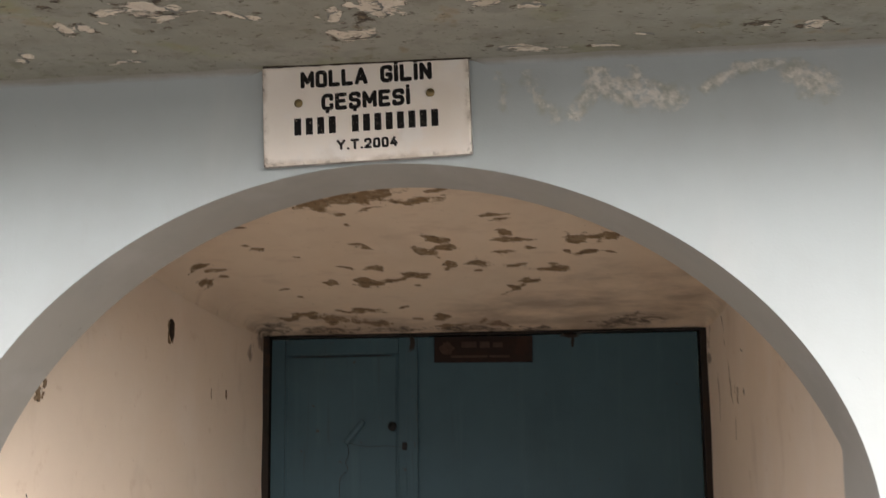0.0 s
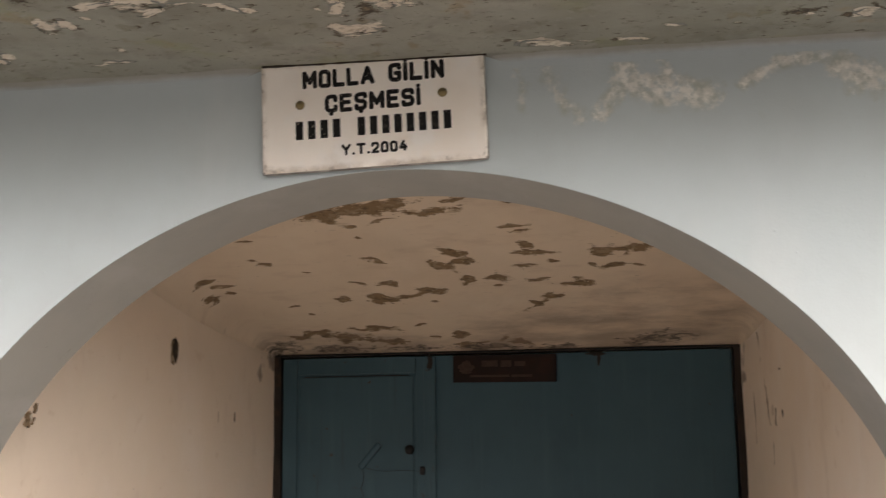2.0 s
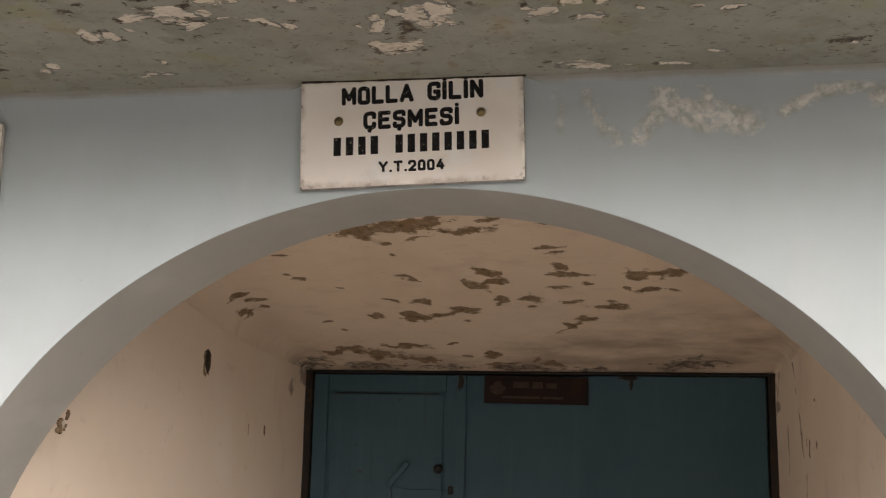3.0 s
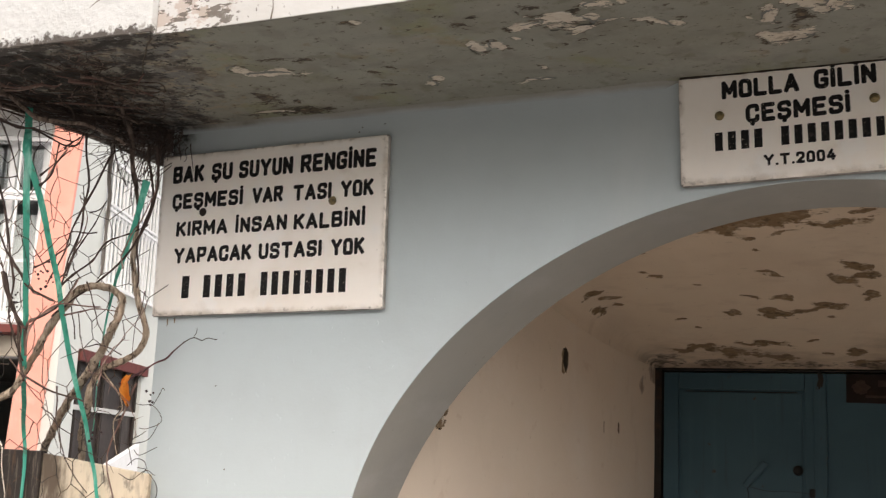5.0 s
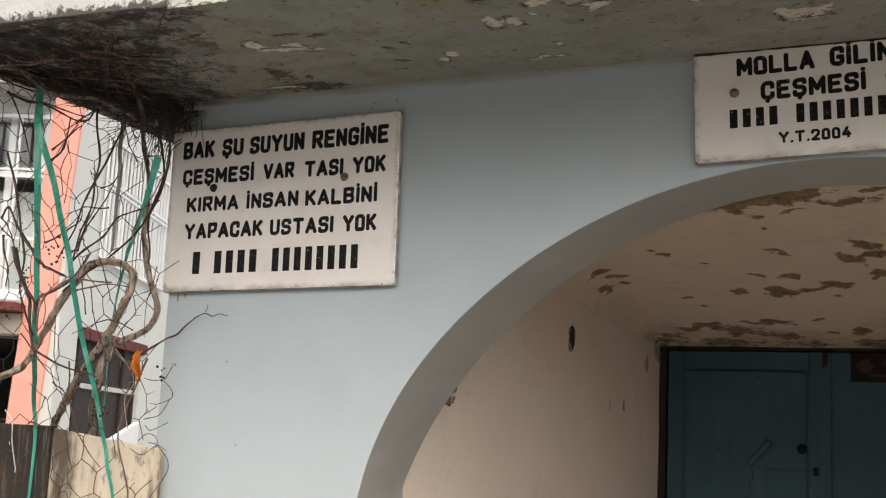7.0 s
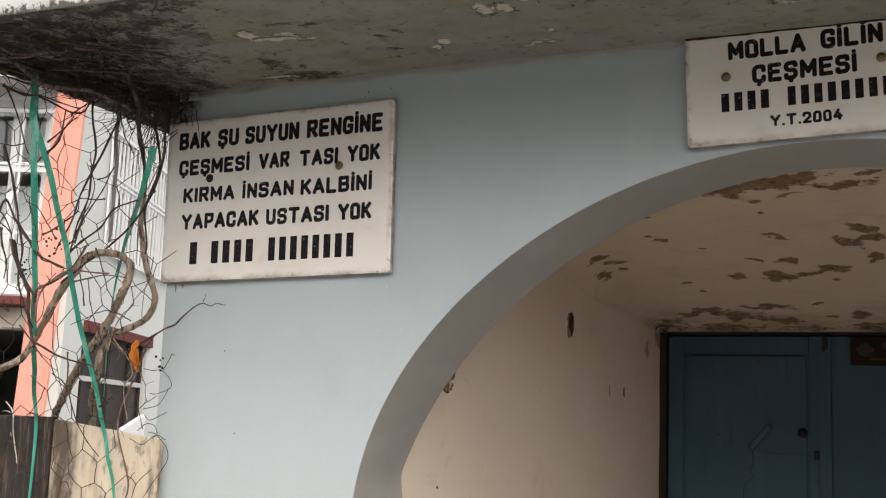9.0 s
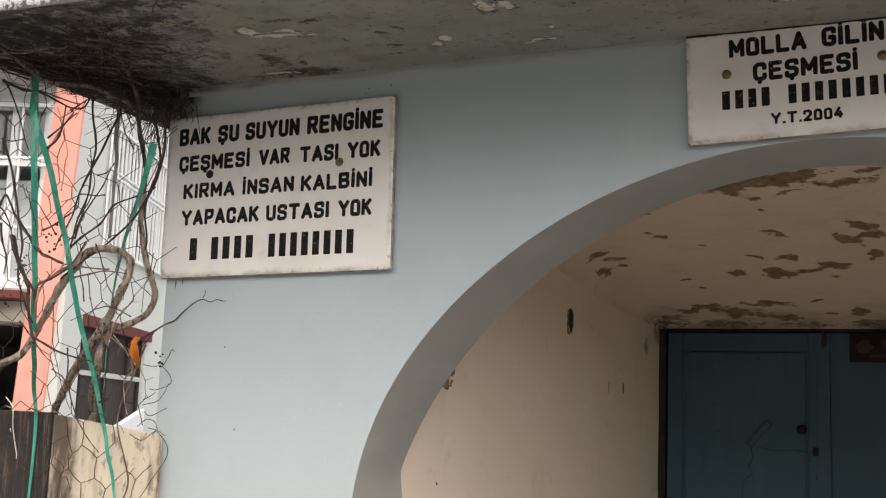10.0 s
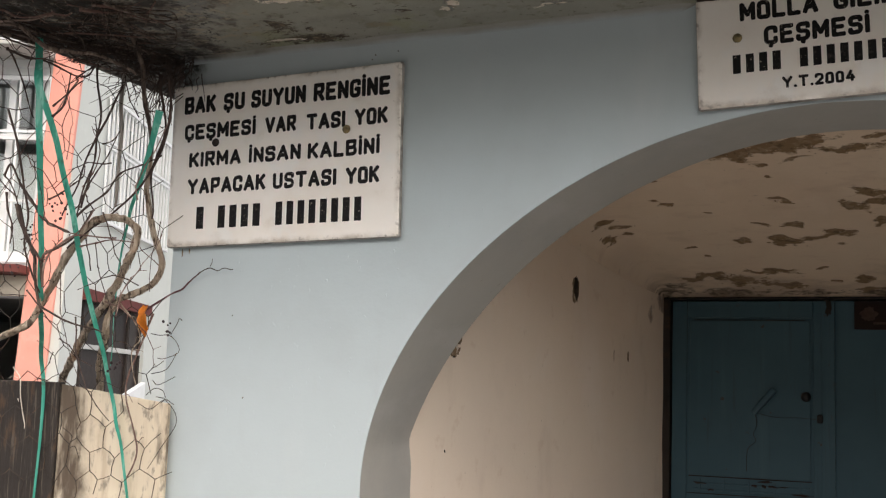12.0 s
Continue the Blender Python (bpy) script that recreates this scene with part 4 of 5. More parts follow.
def marble_plaque(x0, z0, w, h, tilt, lines, bars, screws, label):
    root = tagged(empty("marble_plaque", pose(x0, 0, z0, 0, -tilt, 0)), label, "plaque")
    bm = bmesh.new()
    add_box(bm, (-.004, -.022, -.003), (w + .004, -.002, h + .005), .007)
    for v in bm.verts:
        k = noise.noise(Vector((v.co.x * 23, v.co.z * 23, x0)))
        v.co.x += .0016 * k
        v.co.z += .0016 * noise.noise(Vector((v.co.z * 31, v.co.x * 19, x0 + 5)))
    for v, axis in [((u * w / 40, 0, 0), (1, 0, 0)) for u in range(1, 40)] + [((0, 0, u * h / 24), (0, 0, 1)) for u in range(1, 24)]:
        bmesh.ops.bisect_plane(bm, geom=bm.verts[:] + bm.edges[:] + bm.faces[:], plane_co=v, plane_no=axis)
    body = part("slab", bm, [M_MARBLE, M_MARBLE_EDGE], root)
    wear_layer(body, "grime", lambda p: max(0, 1 - min(p.x + .004, w + .004 - p.x, p.z + .003, h + .005 - p.z) / .03))
    for p in body.data.polygons:
        p.material_index = 0 if p.normal.y < -.9 else 1
    for text, x, z, lw, lh in lines:
        put_word(text, x, z, lw, lh, root)
    for x, z, lw, lh, pitch in bars:
        n = max(1, round(lw / pitch))
        for k in range(n):
            a = x + lw * k / n
            part("text_bar", box_bm((a, -.0228, z), (a + lw / n * .60, -.0215, z + lh), .0008), M_INK, root)
    for x, z, r, material in screws:
        bm = bmesh.new()
        add_tube(bm, [(x, -.0215, z), (x, -.025, z)], r * 1.5, r * 1.35, 16)
        add_tube(bm, [(x, -.025, z), (x, -.0275, z), (x, -.029, z)], r * .9, r * .55, 12)
        part("screw", bm, material, root, "weathered rosette screw", True)
    return root


marble_plaque(-.09, 2.259, .553, .2745, 1.7, [
    ("MOLLA", .1022, .2075, .1830, .0475), ("GİLİN", .3189, .2075, .1388, .0485), ("ÇEŞMESİ", .1579, .1422, .2394, .0467), ("Y.T.2004", .1967, .0314, .1638, .0285)],
    [(.0829, .0795, .1250, .0463, .0310), (.2391, .0795, .2430, .0463, .0304)],
    [(.0954, .168, .008, M_BRASS), (.4514, .171, .008, M_BRASS)],
    "small white marble plaque with black lettering above the arch")
marble_plaque(-1.66, 1.956, .761, .482, 1.0, [
    ("BAK", .0399, .3972, .1121, .0530), ("ŞU", .1792, .3972, .0738, .0525), ("SUYUN", .2754, .3965, .1840, .0530), ("RENGİNE", .4852, .3960, .2441, .0535),
    ("ÇEŞMESİ", .0443, .3175, .2501, .0473), ("VAR", .3261, .3170, .1046, .0475), ("TASI", .4644, .3145, .1258, .0477), ("YOK", .6194, .3150, .1036, .0478),
    ("KIRMA", .0655, .2340, .1820, .0455), ("İNSAN", .2748, .2335, .1741, .0458), ("KALBİNİ", .4721, .2310, .2284, .0464),
    ("YAPACAK", .0637, .1525, .2714, .0474), ("USTASI", .3595, .1514, .2076, .0474), ("YOK", .5963, .1508, .1055, .0477)],
    [(.0998, .0490, .0420, .0655, .0420), (.1759, .0488, .1600, .0655, .0400), (.3726, .0480, .2900, .0670, .0362)],
    [(.1569, .304, .0085, M_RUST), (.5947, .308, .0085, M_BRASS)],
    "large white marble plaque with five lines of black lettering")

# ---- flaking paint on the underside of the roof ----
for k, (x, y, ln, wd, ang) in enumerate(PALE):
    if ln > .03:
        centre = Vector((x, y, SOFF))
        ca, sa = math.cos(radians(ang)), math.sin(radians(ang))
        ring = [centre + EXV * (u * ca - v * sa) + EYV * (u * sa + v * ca) for u, v in outline(ln * .9, wd * .9, k * 1.37 + .5, 44, .8)]
        bm = bmesh.new()
        add_lip(bm, ring, centre, -EZV, k + 1.3, .004 + .04 * wd)
        part("curled_paint", bm, M_LIP, ROOF)

for ctrl, r in (([(-1.211, -.68, SOFF), (-1.26, -.625, SOFF), (-1.312, -.567, SOFF), (-1.36, -.52, SOFF), (-1.404, -.464, SOFF)], .0022),
                ([(-1.10, -.64, SOFF), (-1.10, -.58, SOFF), (-1.12, -.52, SOFF), (-1.11, -.47, SOFF)], .0012),
                ([(-1.42, -.7155, SOFF + .05), (-1.35, -.7125, SOFF + .09), (-1.29, -.7100, SOFF + .10), (-1.25, -.7085, SOFF + .15), (-1.24, -.7085, SOFF + .22)], .0016),
                ([(-1.62, -.722, SOFF + .10), (-1.55, -.722, SOFF + .12), (-1.47, -.722, SOFF + .10), (-1.41, -.722, SOFF + .16)], .0014),
                ([(-.87, -.6858, SOFF), (-.868, -.6858, SOFF + .03), (-.875, -.6858, SOFF + .07), (-.872, -.6858, SOFF + .16)], .0014)):
    bm = bmesh.new()
    add_tube(bm, curve_points(ctrl, 6, .010, 4), r, r * .6, 5, .6)
    part("crack", bm, M_MOULD, ROOF)
# dark strip painting the shadow of the joint where the small plaque meets the roof
bm = bmesh.new()
add_tube(bm, [(-.098 + .563 * k / 60, -.0215, SOFF - .0012) for k in range(61)], [.0036 + .0022 * noise.noise(Vector((k * .35, 2, 7))) for k in range(61)], None, 6)
part("mould_line", bm, M_HOLE, ROOF, "dark line standing in for the shadow of the joint above the plaque")
# ---- crumbled plaster on the front wall ----
def scar_at(p):
    best = 0.0
    for wide, dense, ctrl in SCAR:
        for a, b in zip(ctrl, ctrl[1:]):
            a, b = Vector((a[0], 0, a[1])), Vector((b[0], 0, b[1]))
            d = b - a
            t = min(max((p - a).dot(d) / d.length_squared, 0), 1)
            best = max(best, (.35 + .37 * min(dense, 1)) * (1.25 - (p - a - d * t).length / (wide * 1.9)))
    return min(max(best, 0), 1)


bm = bmesh.new()
grid = [[bm.verts.new((.46 + .006 * i, -.0003, 2.33 + (SOFF - .033 - 2.33) * j / 29)) for j in range(30)] for i in range(165)]
for a, b in zip(grid, grid[1:]):
    for j in range(29):
        bm.faces.new((a[j], b[j], b[j + 1], a[j + 1]))
wear_layer(part("plaster_scar", bm, M_SCAR, FRONT), "wear", scar_at)
# Sheet on the wall, darkened at its top left corner.
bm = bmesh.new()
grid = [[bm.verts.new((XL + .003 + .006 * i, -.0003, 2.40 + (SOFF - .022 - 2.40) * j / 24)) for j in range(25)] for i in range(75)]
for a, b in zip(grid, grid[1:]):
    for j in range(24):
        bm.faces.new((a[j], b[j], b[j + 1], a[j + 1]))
wear_layer(part("mould_stain", bm, M_WALL_CORNER, FRONT), "wear", lambda p: wear_at(p.x, p.z, [(-1.64, 2.495, .11, .10, 10)], .4, 14.0))
rnd = random.Random(21)
bm = bmesh.new()
for k in range(150):
    a = rnd.uniform(.25, 2.9)
    r = rnd.uniform(1.02, 1.4)
    p = Vector((C - W * r * math.cos(a), 0, ZS + RISE * r * math.sin(a))) if k % 3 else Vector((rnd.uniform(-1.6, -1.0), 0, rnd.uniform(1.2, 1.95)))
    if p.z < 2.22 and p.x > XL + .03 and p.x < XR - .03:
        size = rnd.uniform(.003, .009)
        add_patch(bm, p, EXV, EZV, -EYV, size, size * rnd.uniform(.4, .9), rnd.uniform(0, 180), k * .7, rnd.uniform(.0008, .0018), 1.2, 10)
part("paint_lump", bm, M_WALL, FRONT)
for k, (x, z) in enumerate(((-1.43, 1.755), (-1.38, 1.522), (1.75, 1.95), (-.93, 2.492), (-1.0, 2.487), (-1.01, 2.474))):
    bm = bmesh.new()
    add_patch(bm, Vector((x, 0, z)), EXV, EZV, -EYV, .005, .0035, k * 40, k + 3.2, .0006, 1.3, 12)
    part("wall_pit", bm, M_MOULD, FRONT)

for x, l in ((-1.62, .022), (-1.595, .014)):
    bm = bmesh.new()
    add_patch(bm, Vector((x, 0, 1.953 - l * .5)), EXV, EZV, -EYV, l, .004, 90, x * 9, .0005, 1.4, 16)
    part("drip_stain", bm, M_STAIN, FRONT)

# ---- holes and cracks in the niche walls ----
lx = Vector((CD - WD - C + WN, D - TK, 0)).normalized()
ln_ = Vector((lx.y, -lx.x, 0))
rx = Vector((CD + WD - C - WN, D - TK, 0)).normalized()
rn = Vector((-rx.y, rx.x, 0))


def on_wall(side, y, z):
    xl, xr, _ = niche_profile(y)
    p = Vector((xl if side < 0 else xr, y, z))
    return p + noise.noise_vector(p * 3.1) * .005


for y, z, l, w, ang, material, sd in ((1.418, 1.967, .084, .036, 90, M_HOLE, 3.1), (1.416, 1.967, .096, .046, 90, M_PEEL, 3.6), (.556, 1.690, .044, .040, 60, M_PEEL, 5.2), (.558, 1.696, .026, .020, 60, M_PALE, 6.2), (.545, 1.676, .020, .007, 110, M_HOLE, 2.2),
                                      (.584, 1.724, .030, .013, 70, M_PEEL, 7.7), (.513, 1.379, .008, .003, 110, M_HOLE, 8.8), (1.77, 1.729, .036, .004, 88, M_PEEL, 9.9),
                                      (1.92, 1.731, .035, .010, 95, M_PEEL, 11.9)):
    bm = bmesh.new()
    add_patch(bm, on_wall(-1, y, z), lx, EZV, ln_, l, w, ang, sd, .0034 if sd == 3.1 else .0025 if y > 1 else .003 + .0006 * sd * (sd < 7), .7 if sd < 4 else 1.5)
    part("wall_hole" if material is M_HOLE else "bare_spot", bm, material, NICHE_L)
for k, ctrl in enumerate(([(1.97, 2.03), (1.94, 1.96), (1.93, 1.90)], [(1.90, 1.92), (1.89, 1.85), (1.86, 1.79), (1.85, 1.74)], [(1.84, 1.78), (1.83, 1.70), (1.79, 1.62), (1.79, 1.52)],
                          [(2.10, 1.80), (2.09, 1.70), (2.10, 1.60)], [(1.76, 1.74), (1.765, 1.70)], [(1.70, 1.72), (1.71, 1.66)])):
    bm = bmesh.new()
    add_tube(bm, curve_points([on_wall(1, y, z) + rn * .0004 for y, z in ctrl], 7, .006, k), [(.0012 + .0030 * max(0, noise.noise(Vector((i * .45, k * 3, 1))))) for i in range(7 * (len(ctrl) - 1) + 1)], None, 5)
    part("crack", bm, M_PEEL, NICHE_R)
for y, z, l, w, ang, sd in ((1.62, 1.86, .012, .007, 0, 6.9), (1.60, 1.70, .018, .006, 90, 7.9)):
    bm = bmesh.new()
    add_patch(bm, on_wall(1, y, z), rx, EZV, rn, l, w, ang, sd, .0025, 1.4)
    part("bare_spot", bm, M_PEEL, NICHE_R)

# ---- boards beside the wall ----
bm = bmesh.new()
add_box(bm, (-2.012, -.034, 0), (-1.612, -.018, 1.52), .003)
for v in bm.verts:
    if v.co.z > 1:
        v.co.z += -.045 * (v.co.x + 1.812) / .2 * .5
tagged(part("plywood_board", bm, M_PLY), "pale weathered plywood board standing beside the fountain wall", "board")
bm = bmesh.new()
add_box(bm, (-2.42, -.040, 0), (-2.016, -.010, 1.552), .004)
for v in bm.verts:
    if v.co.z > 1:
        v.co.z += .012 * noise.noise(Vector((v.co.x * 40, 0, 0)))
tagged(part("dark_plank", bm, M_PLANK), "dark weathered wooden plank standing beside a plywood board", "plank")


# ---- green straps ----
def green_strap(ctrl, w0, w1, twist0, twist1):
    path = curve_points(ctrl, 10, .004, 3)
    bm = bmesh.new()
    rows = []
    n = len(path)
    for i, p in enumerate(path):
        t = i / (n - 1)
        d = (path[min(i + 1, n - 1)] - path[max(i - 1, 0)]).normalized()
        s = d.cross(Vector((.70, -.72, .1)).normalized()).normalized()
        f = d.cross(s)
        a = radians(twist0 + (twist1 - twist0) * t) + .25 * noise.noise(Vector((t * 4, ctrl[0][0], 0)))
        q = s * math.cos(a) + f * math.sin(a)
        nn = d.cross(q)
        w = (w0 + (w1 - w0) * t) / 2
        rows.append([bm.verts.new(p + q * w + nn * .0006), bm.verts.new(p + nn * .0011), bm.verts.new(p - q * w + nn * .0006),
                     bm.verts.new(p - q * w - nn * .0006), bm.verts.new(p + q * w - nn * .0006)])
    for a, b in zip(rows, rows[1:]):
        for k in range(5):
            bm.faces.new((a[k], a[(k + 1) % 5], b[(k + 1) % 5], b[k]))
    bm.faces.new(rows[0])
    bm.faces.new(rows[-1][::-1])
    return tagged(part("green_strap", bm, M_STRAP), "green plastic strap hanging from the roof edge beside the vine", "strap", "straps on the vine")


STRAP = green_strap([(-1.85, -.40, 2.50), (-1.84, -.405, 2.43), (-1.82, -.4, 2.22), (-1.89, -.3, 2.01), (-1.96, -.2, 1.77), (-2.065, -.07, 1.62), (-2.068, -.054, 1.552), (-2.064, -.052, 1.45), (-2.066, -.052, 1.34), (-2.075, -.052, 1.05)], .021, .008, 0, 50)
green_strap([(-1.835, -.41, 2.42), (-1.80, -.44, 2.35), (-1.78, -.4, 2.25), (-1.78, -.3, 2.03), (-1.80, -.2, 1.83), (-1.80, -.12, 1.67), (-1.80, -.058, 1.525), (-1.778, -.055, 1.435), (-1.752, -.052, 1.351), (-1.68, -.052, 1.05)], .020, .008, 10, 45)
green_strap([(-1.53, -.26, 2.30), (-1.55, -.25, 2.24), (-1.63, -.2, 2.12), (-1.70, -.15, 2.03), (-1.77, -.1, 1.89), (-1.80, -.07, 1.60)], .021, .004, 5, 75)


bm = bmesh.new()
add_tube(bm, curve_points([(-2.092, -.052, 1.552), (-2.078, -.062, 1.559), (-2.058, -.062, 1.556), (-2.046, -.054, 1.550), (-2.046, -.050, 1.538)], 5, .002), .0014, .0012, 6)
part("wire_tie", bm, M_WIRE, STRAP, "rusty wire tie round the strap")


# ---- the bare vine ----
def grapevine():
    root = tagged(empty("grapevine", pose(0, 0, 0)), "bare leafless grapevine with peeling bark tangled under the roof edge", "vine")
    trunk_a = ([(-2.11, -.2, 1.675), (-2.027, -.2, 1.701), (-1.988, -.2, 1.728), (-1.933, -.2, 1.813), (-1.892, -.2, 1.885), (-1.835, -.2, 1.956), (-1.793, -.2, 2.006), (-1.737, -.2, 2.016), (-1.672, -.2, 2.009),
          (-1.632, -.2, 1.986), (-1.63, -.2, 1.95), (-1.644, -.2, 1.903), (-1.687, -.18, 1.86), (-1.722, -.17, 1.815), (-1.811, -.13, 1.74), (-1.874, -.10, 1.70), (-1.968, -.05, 1.62), (-2.05, .015, 1.56), (-2.10, .03, 1.40)], .0092, .0112)
    trunk_b = ([(-1.643, -.15, 2.235), (-1.648, -.145, 2.17), (-1.656, -.14, 2.107), (-1.643, -.13, 2.029), (-1.61, -.13, 1.951), (-1.594, -.13, 1.905), (-1.60, -.13, 1.86),
          (-1.628, -.13, 1.828), (-1.689, -.13, 1.802), (-1.736, -.13, 1.789), (-1.764, -.13, 1.756), (-1.78, -.13, 1.717), (-1.803, -.10, 1.667), (-1.866, -.04, 1.596), (-1.915, .02, 1.54), (-1.94, .03, 1.40)], .0068, .0100)
    trunks = (trunk_a, trunk_b)
    for k, (ctrl, r0, r1) in enumerate(trunks):
        bm = bmesh.new()
        add_tube(bm, curve_points(ctrl, 12, .007, k), r0, r1, 12, .75, k)
        for j in range(1, len(ctrl) - 1):
            q = Vector(ctrl[j])
            d = (Vector(ctrl[j + 1]) - q) * .7
            off = noise.noise_vector(Vector((j * 3.7, k, 2))) * (r0 * .9)
            add_tube(bm, curve_points([q + off, q + off * 1.15 + d * .5, q + off * .9 + d], 4, .003, j), r0 * .45, r0 * .3, 6, .6, j)
        path = curve_points(ctrl, 12, .007, k)
        rnd_b = random.Random(60 + k)
        for j in range(90):
            i = rnd_b.randrange(2, len(path) - 9)
            r = r0 + (r1 - r0) * i / len(path)
            off = Vector((rnd_b.gauss(0, 1), rnd_b.gauss(0, 1), rnd_b.gauss(0, 1))).normalized()
            strip = []
            for q in range(rnd_b.randint(3, 7)):
                d = (path[i + q + 1] - path[i + q]).normalized()
                o = (off - d * off.dot(d)).normalized()
                strip.append(path[i + q] + o * r * (1.0 + .10 * q * rnd_b.random()))
            add_tube(bm, strip, r * rnd_b.uniform(.10, .22), r * .06, 4)
        part("trunk", bm, M_BARK, root, "gnarled grey-brown vine trunk with peeling bark", True)
    branches = []
    branches += [
        ([(-1.99, -.50, 2.524), (-1.87, -.48, 2.518), (-1.82, -.46, 2.483), (-1.777, -.44, 2.447), (-1.723, -.40, 2.44), (-1.669, -.36, 2.445), (-1.65, -.30, 2.433), (-1.64, -.24, 2.42)], .0074, M_CANE),
        ([(-1.96, -.50, 2.525), (-1.842, -.50, 2.522), (-1.777, -.50, 2.517), (-1.709, -.50, 2.521), (-1.645, -.50, 2.517)], .0032, M_PALE_TWIG),
        ([(-1.55, -.2, 2.41), (-1.54, -.2, 2.30), (-1.56, -.2, 2.21), (-1.60, -.2, 2.14), (-1.68, -.2, 2.06), (-1.77, -.2, 2.0), (-1.86, -.22, 1.93)], .0042, M_TWIG),
        ([(-1.77, -.25, 2.46), (-1.75, -.25, 2.33), (-1.75, -.25, 2.26), (-1.76, -.25, 2.17), (-1.79, -.25, 2.08), (-1.82, -.25, 2.0)], .0034, M_TWIG)]
    branches += [
        ([(-1.67, -.25, 2.38), (-1.75, -.25, 2.25), (-1.79, -.25, 2.18), (-1.81, -.25, 2.11), (-1.86, -.25, 2.02)], .0034, M_TWIG),
        ([(-1.72, -.07, 1.755), (-1.65, -.05, 1.792), (-1.619, -.035, 1.814), (-1.595, -.025, 1.828), (-1.577, -.02, 1.851), (-1.539, -.02, 1.879)], .0032, M_STEM_RED),
        ([(-1.541, -.02, 1.878), (-1.52, -.02, 1.888), (-1.50, -.02, 1.892), (-1.479, -.015, 1.885), (-1.456, -.015, 1.891), (-1.428, -.014, 1.886)], .0017, M_TWIG),
        ([(-1.502, -.02, 1.891), (-1.497, -.02, 1.902), (-1.50, -.018, 1.916)], .0012, M_TWIG),
        ([(-2.04, -.3, 2.33), (-1.99, -.3, 2.20), (-1.96, -.3, 2.12), (-1.94, -.3, 2.03), (-1.94, -.3, 1.92), (-1.92, -.25, 1.80)], .0040, M_TWIG)]
    branches += [
        ([(-2.0, -.28, 2.05), (-1.95, -.28, 1.95), (-1.91, -.28, 1.90), (-1.89, -.28, 1.885)], .0045, M_TWIG),
        ([(-1.62, -.16, 2.44), (-1.60, -.15, 2.28), (-1.63, -.15, 2.14), (-1.62, -.15, 2.02)], .0040, M_TWIG),
        ([(-1.66, -.06, 1.76), (-1.70, -.08, 1.64), (-1.73, -.08, 1.52), (-1.70, -.05, 1.38), (-1.73, -.05, 1.28)], .0034, M_TWIG_RED),
        ([(-1.90, -.55, 2.532), (-1.845, -.55, 2.530), (-1.792, -.55, 2.51), (-1.722, -.55, 2.499), (-1.66, -.55, 2.502), (-1.602, -.55, 2.493)], .0036, M_TWIG_RED),
        ([(-2.0, -.35, 2.49), (-1.87, -.35, 2.45), (-1.80, -.35, 2.42), (-1.72, -.35, 2.39), (-1.69, -.35, 2.42)], .0034, M_TWIG)]
    branches += [
        ([(-1.79, -.3, 2.40), (-1.84, -.3, 2.34), (-1.89, -.3, 2.28)], .0026, M_TWIG_RED),
        ([(-1.88, -.28, 1.81), (-1.88, -.28, 1.90), (-1.84, -.28, 1.94), (-1.77, -.28, 1.96), (-1.65, -.26, 1.95)], .0032, M_TWIG_RED),
        ([(-1.92, -.25, 1.76), (-1.82, -.25, 1.72), (-1.71, -.22, 1.69)], .0034, M_TWIG),
        ([(-1.759, -.15, 2.46), (-1.758, -.15, 2.39), (-1.752, -.15, 2.262), (-1.753, -.15, 2.168), (-1.755, -.15, 2.06)], .0072, M_OLD_BARK),
        ([(-1.66, -.24, 2.527), (-1.648, -.22, 2.472), (-1.64, -.2, 2.417), (-1.645, -.17, 2.345), (-1.642, -.15, 2.25), (-1.648, -.146, 2.17)], .0082, M_STEM),
        ([(-2.03, -.25, 2.057), (-2.003, -.25, 1.99), (-1.96, -.25, 1.924), (-1.946, -.25, 1.898), (-1.947, -.25, 1.846), (-1.932, -.25, 1.788), (-1.913, -.25, 1.744)], .0062, M_STEM),
        ([(-1.902, -.26, 1.819), (-1.906, -.26, 1.903), (-1.859, -.26, 1.925), (-1.80, -.26, 1.966), (-1.743, -.26, 2.029)], .0040, M_STEM),
        ([(-1.991, -.27, 2.099), (-1.941, -.27, 2.045), (-1.893, -.27, 1.998), (-1.855, -.27, 1.988), (-1.811, -.27, 1.968)], .0052, M_STEM),
        ([(-1.75, -.13, 1.80), (-1.69, -.12, 1.74), (-1.67, -.11, 1.68), (-1.70, -.1, 1.64), (-1.695, -.08, 1.55)], .0022, M_BARK),
        ([(-1.837, -.554, 2.515), (-1.848, -.419, 2.51), (-1.79, -.279, 2.51), (-1.725, -.235, 2.51)], .0034, M_STEM),
        ([(-1.404, -.464, 2.531), (-1.467, -.413, 2.53), (-1.518, -.405, 2.529), (-1.557, -.418, 2.528), (-1.585, -.45, 2.53)], .0024, M_TWIG_RED)]
    branches += [
        ([(-1.431, -.605, 2.525), (-1.52, -.52, 2.518), (-1.584, -.447, 2.51), (-1.70, -.25, 2.505)], .0024, M_STEM),
        ([(-1.97, -.47, 2.52), (-1.93, -.40, 2.515), (-1.90, -.30, 2.505), (-1.83, -.22, 2.50), (-1.76, -.15, 2.49)], .0055, M_STEM),
        ([(-2.192, -.06, 1.591), (-2.16, -.06, 1.556), (-2.156, -.055, 1.484), (-2.131, -.05, 1.405)], .0022, M_PALE)]
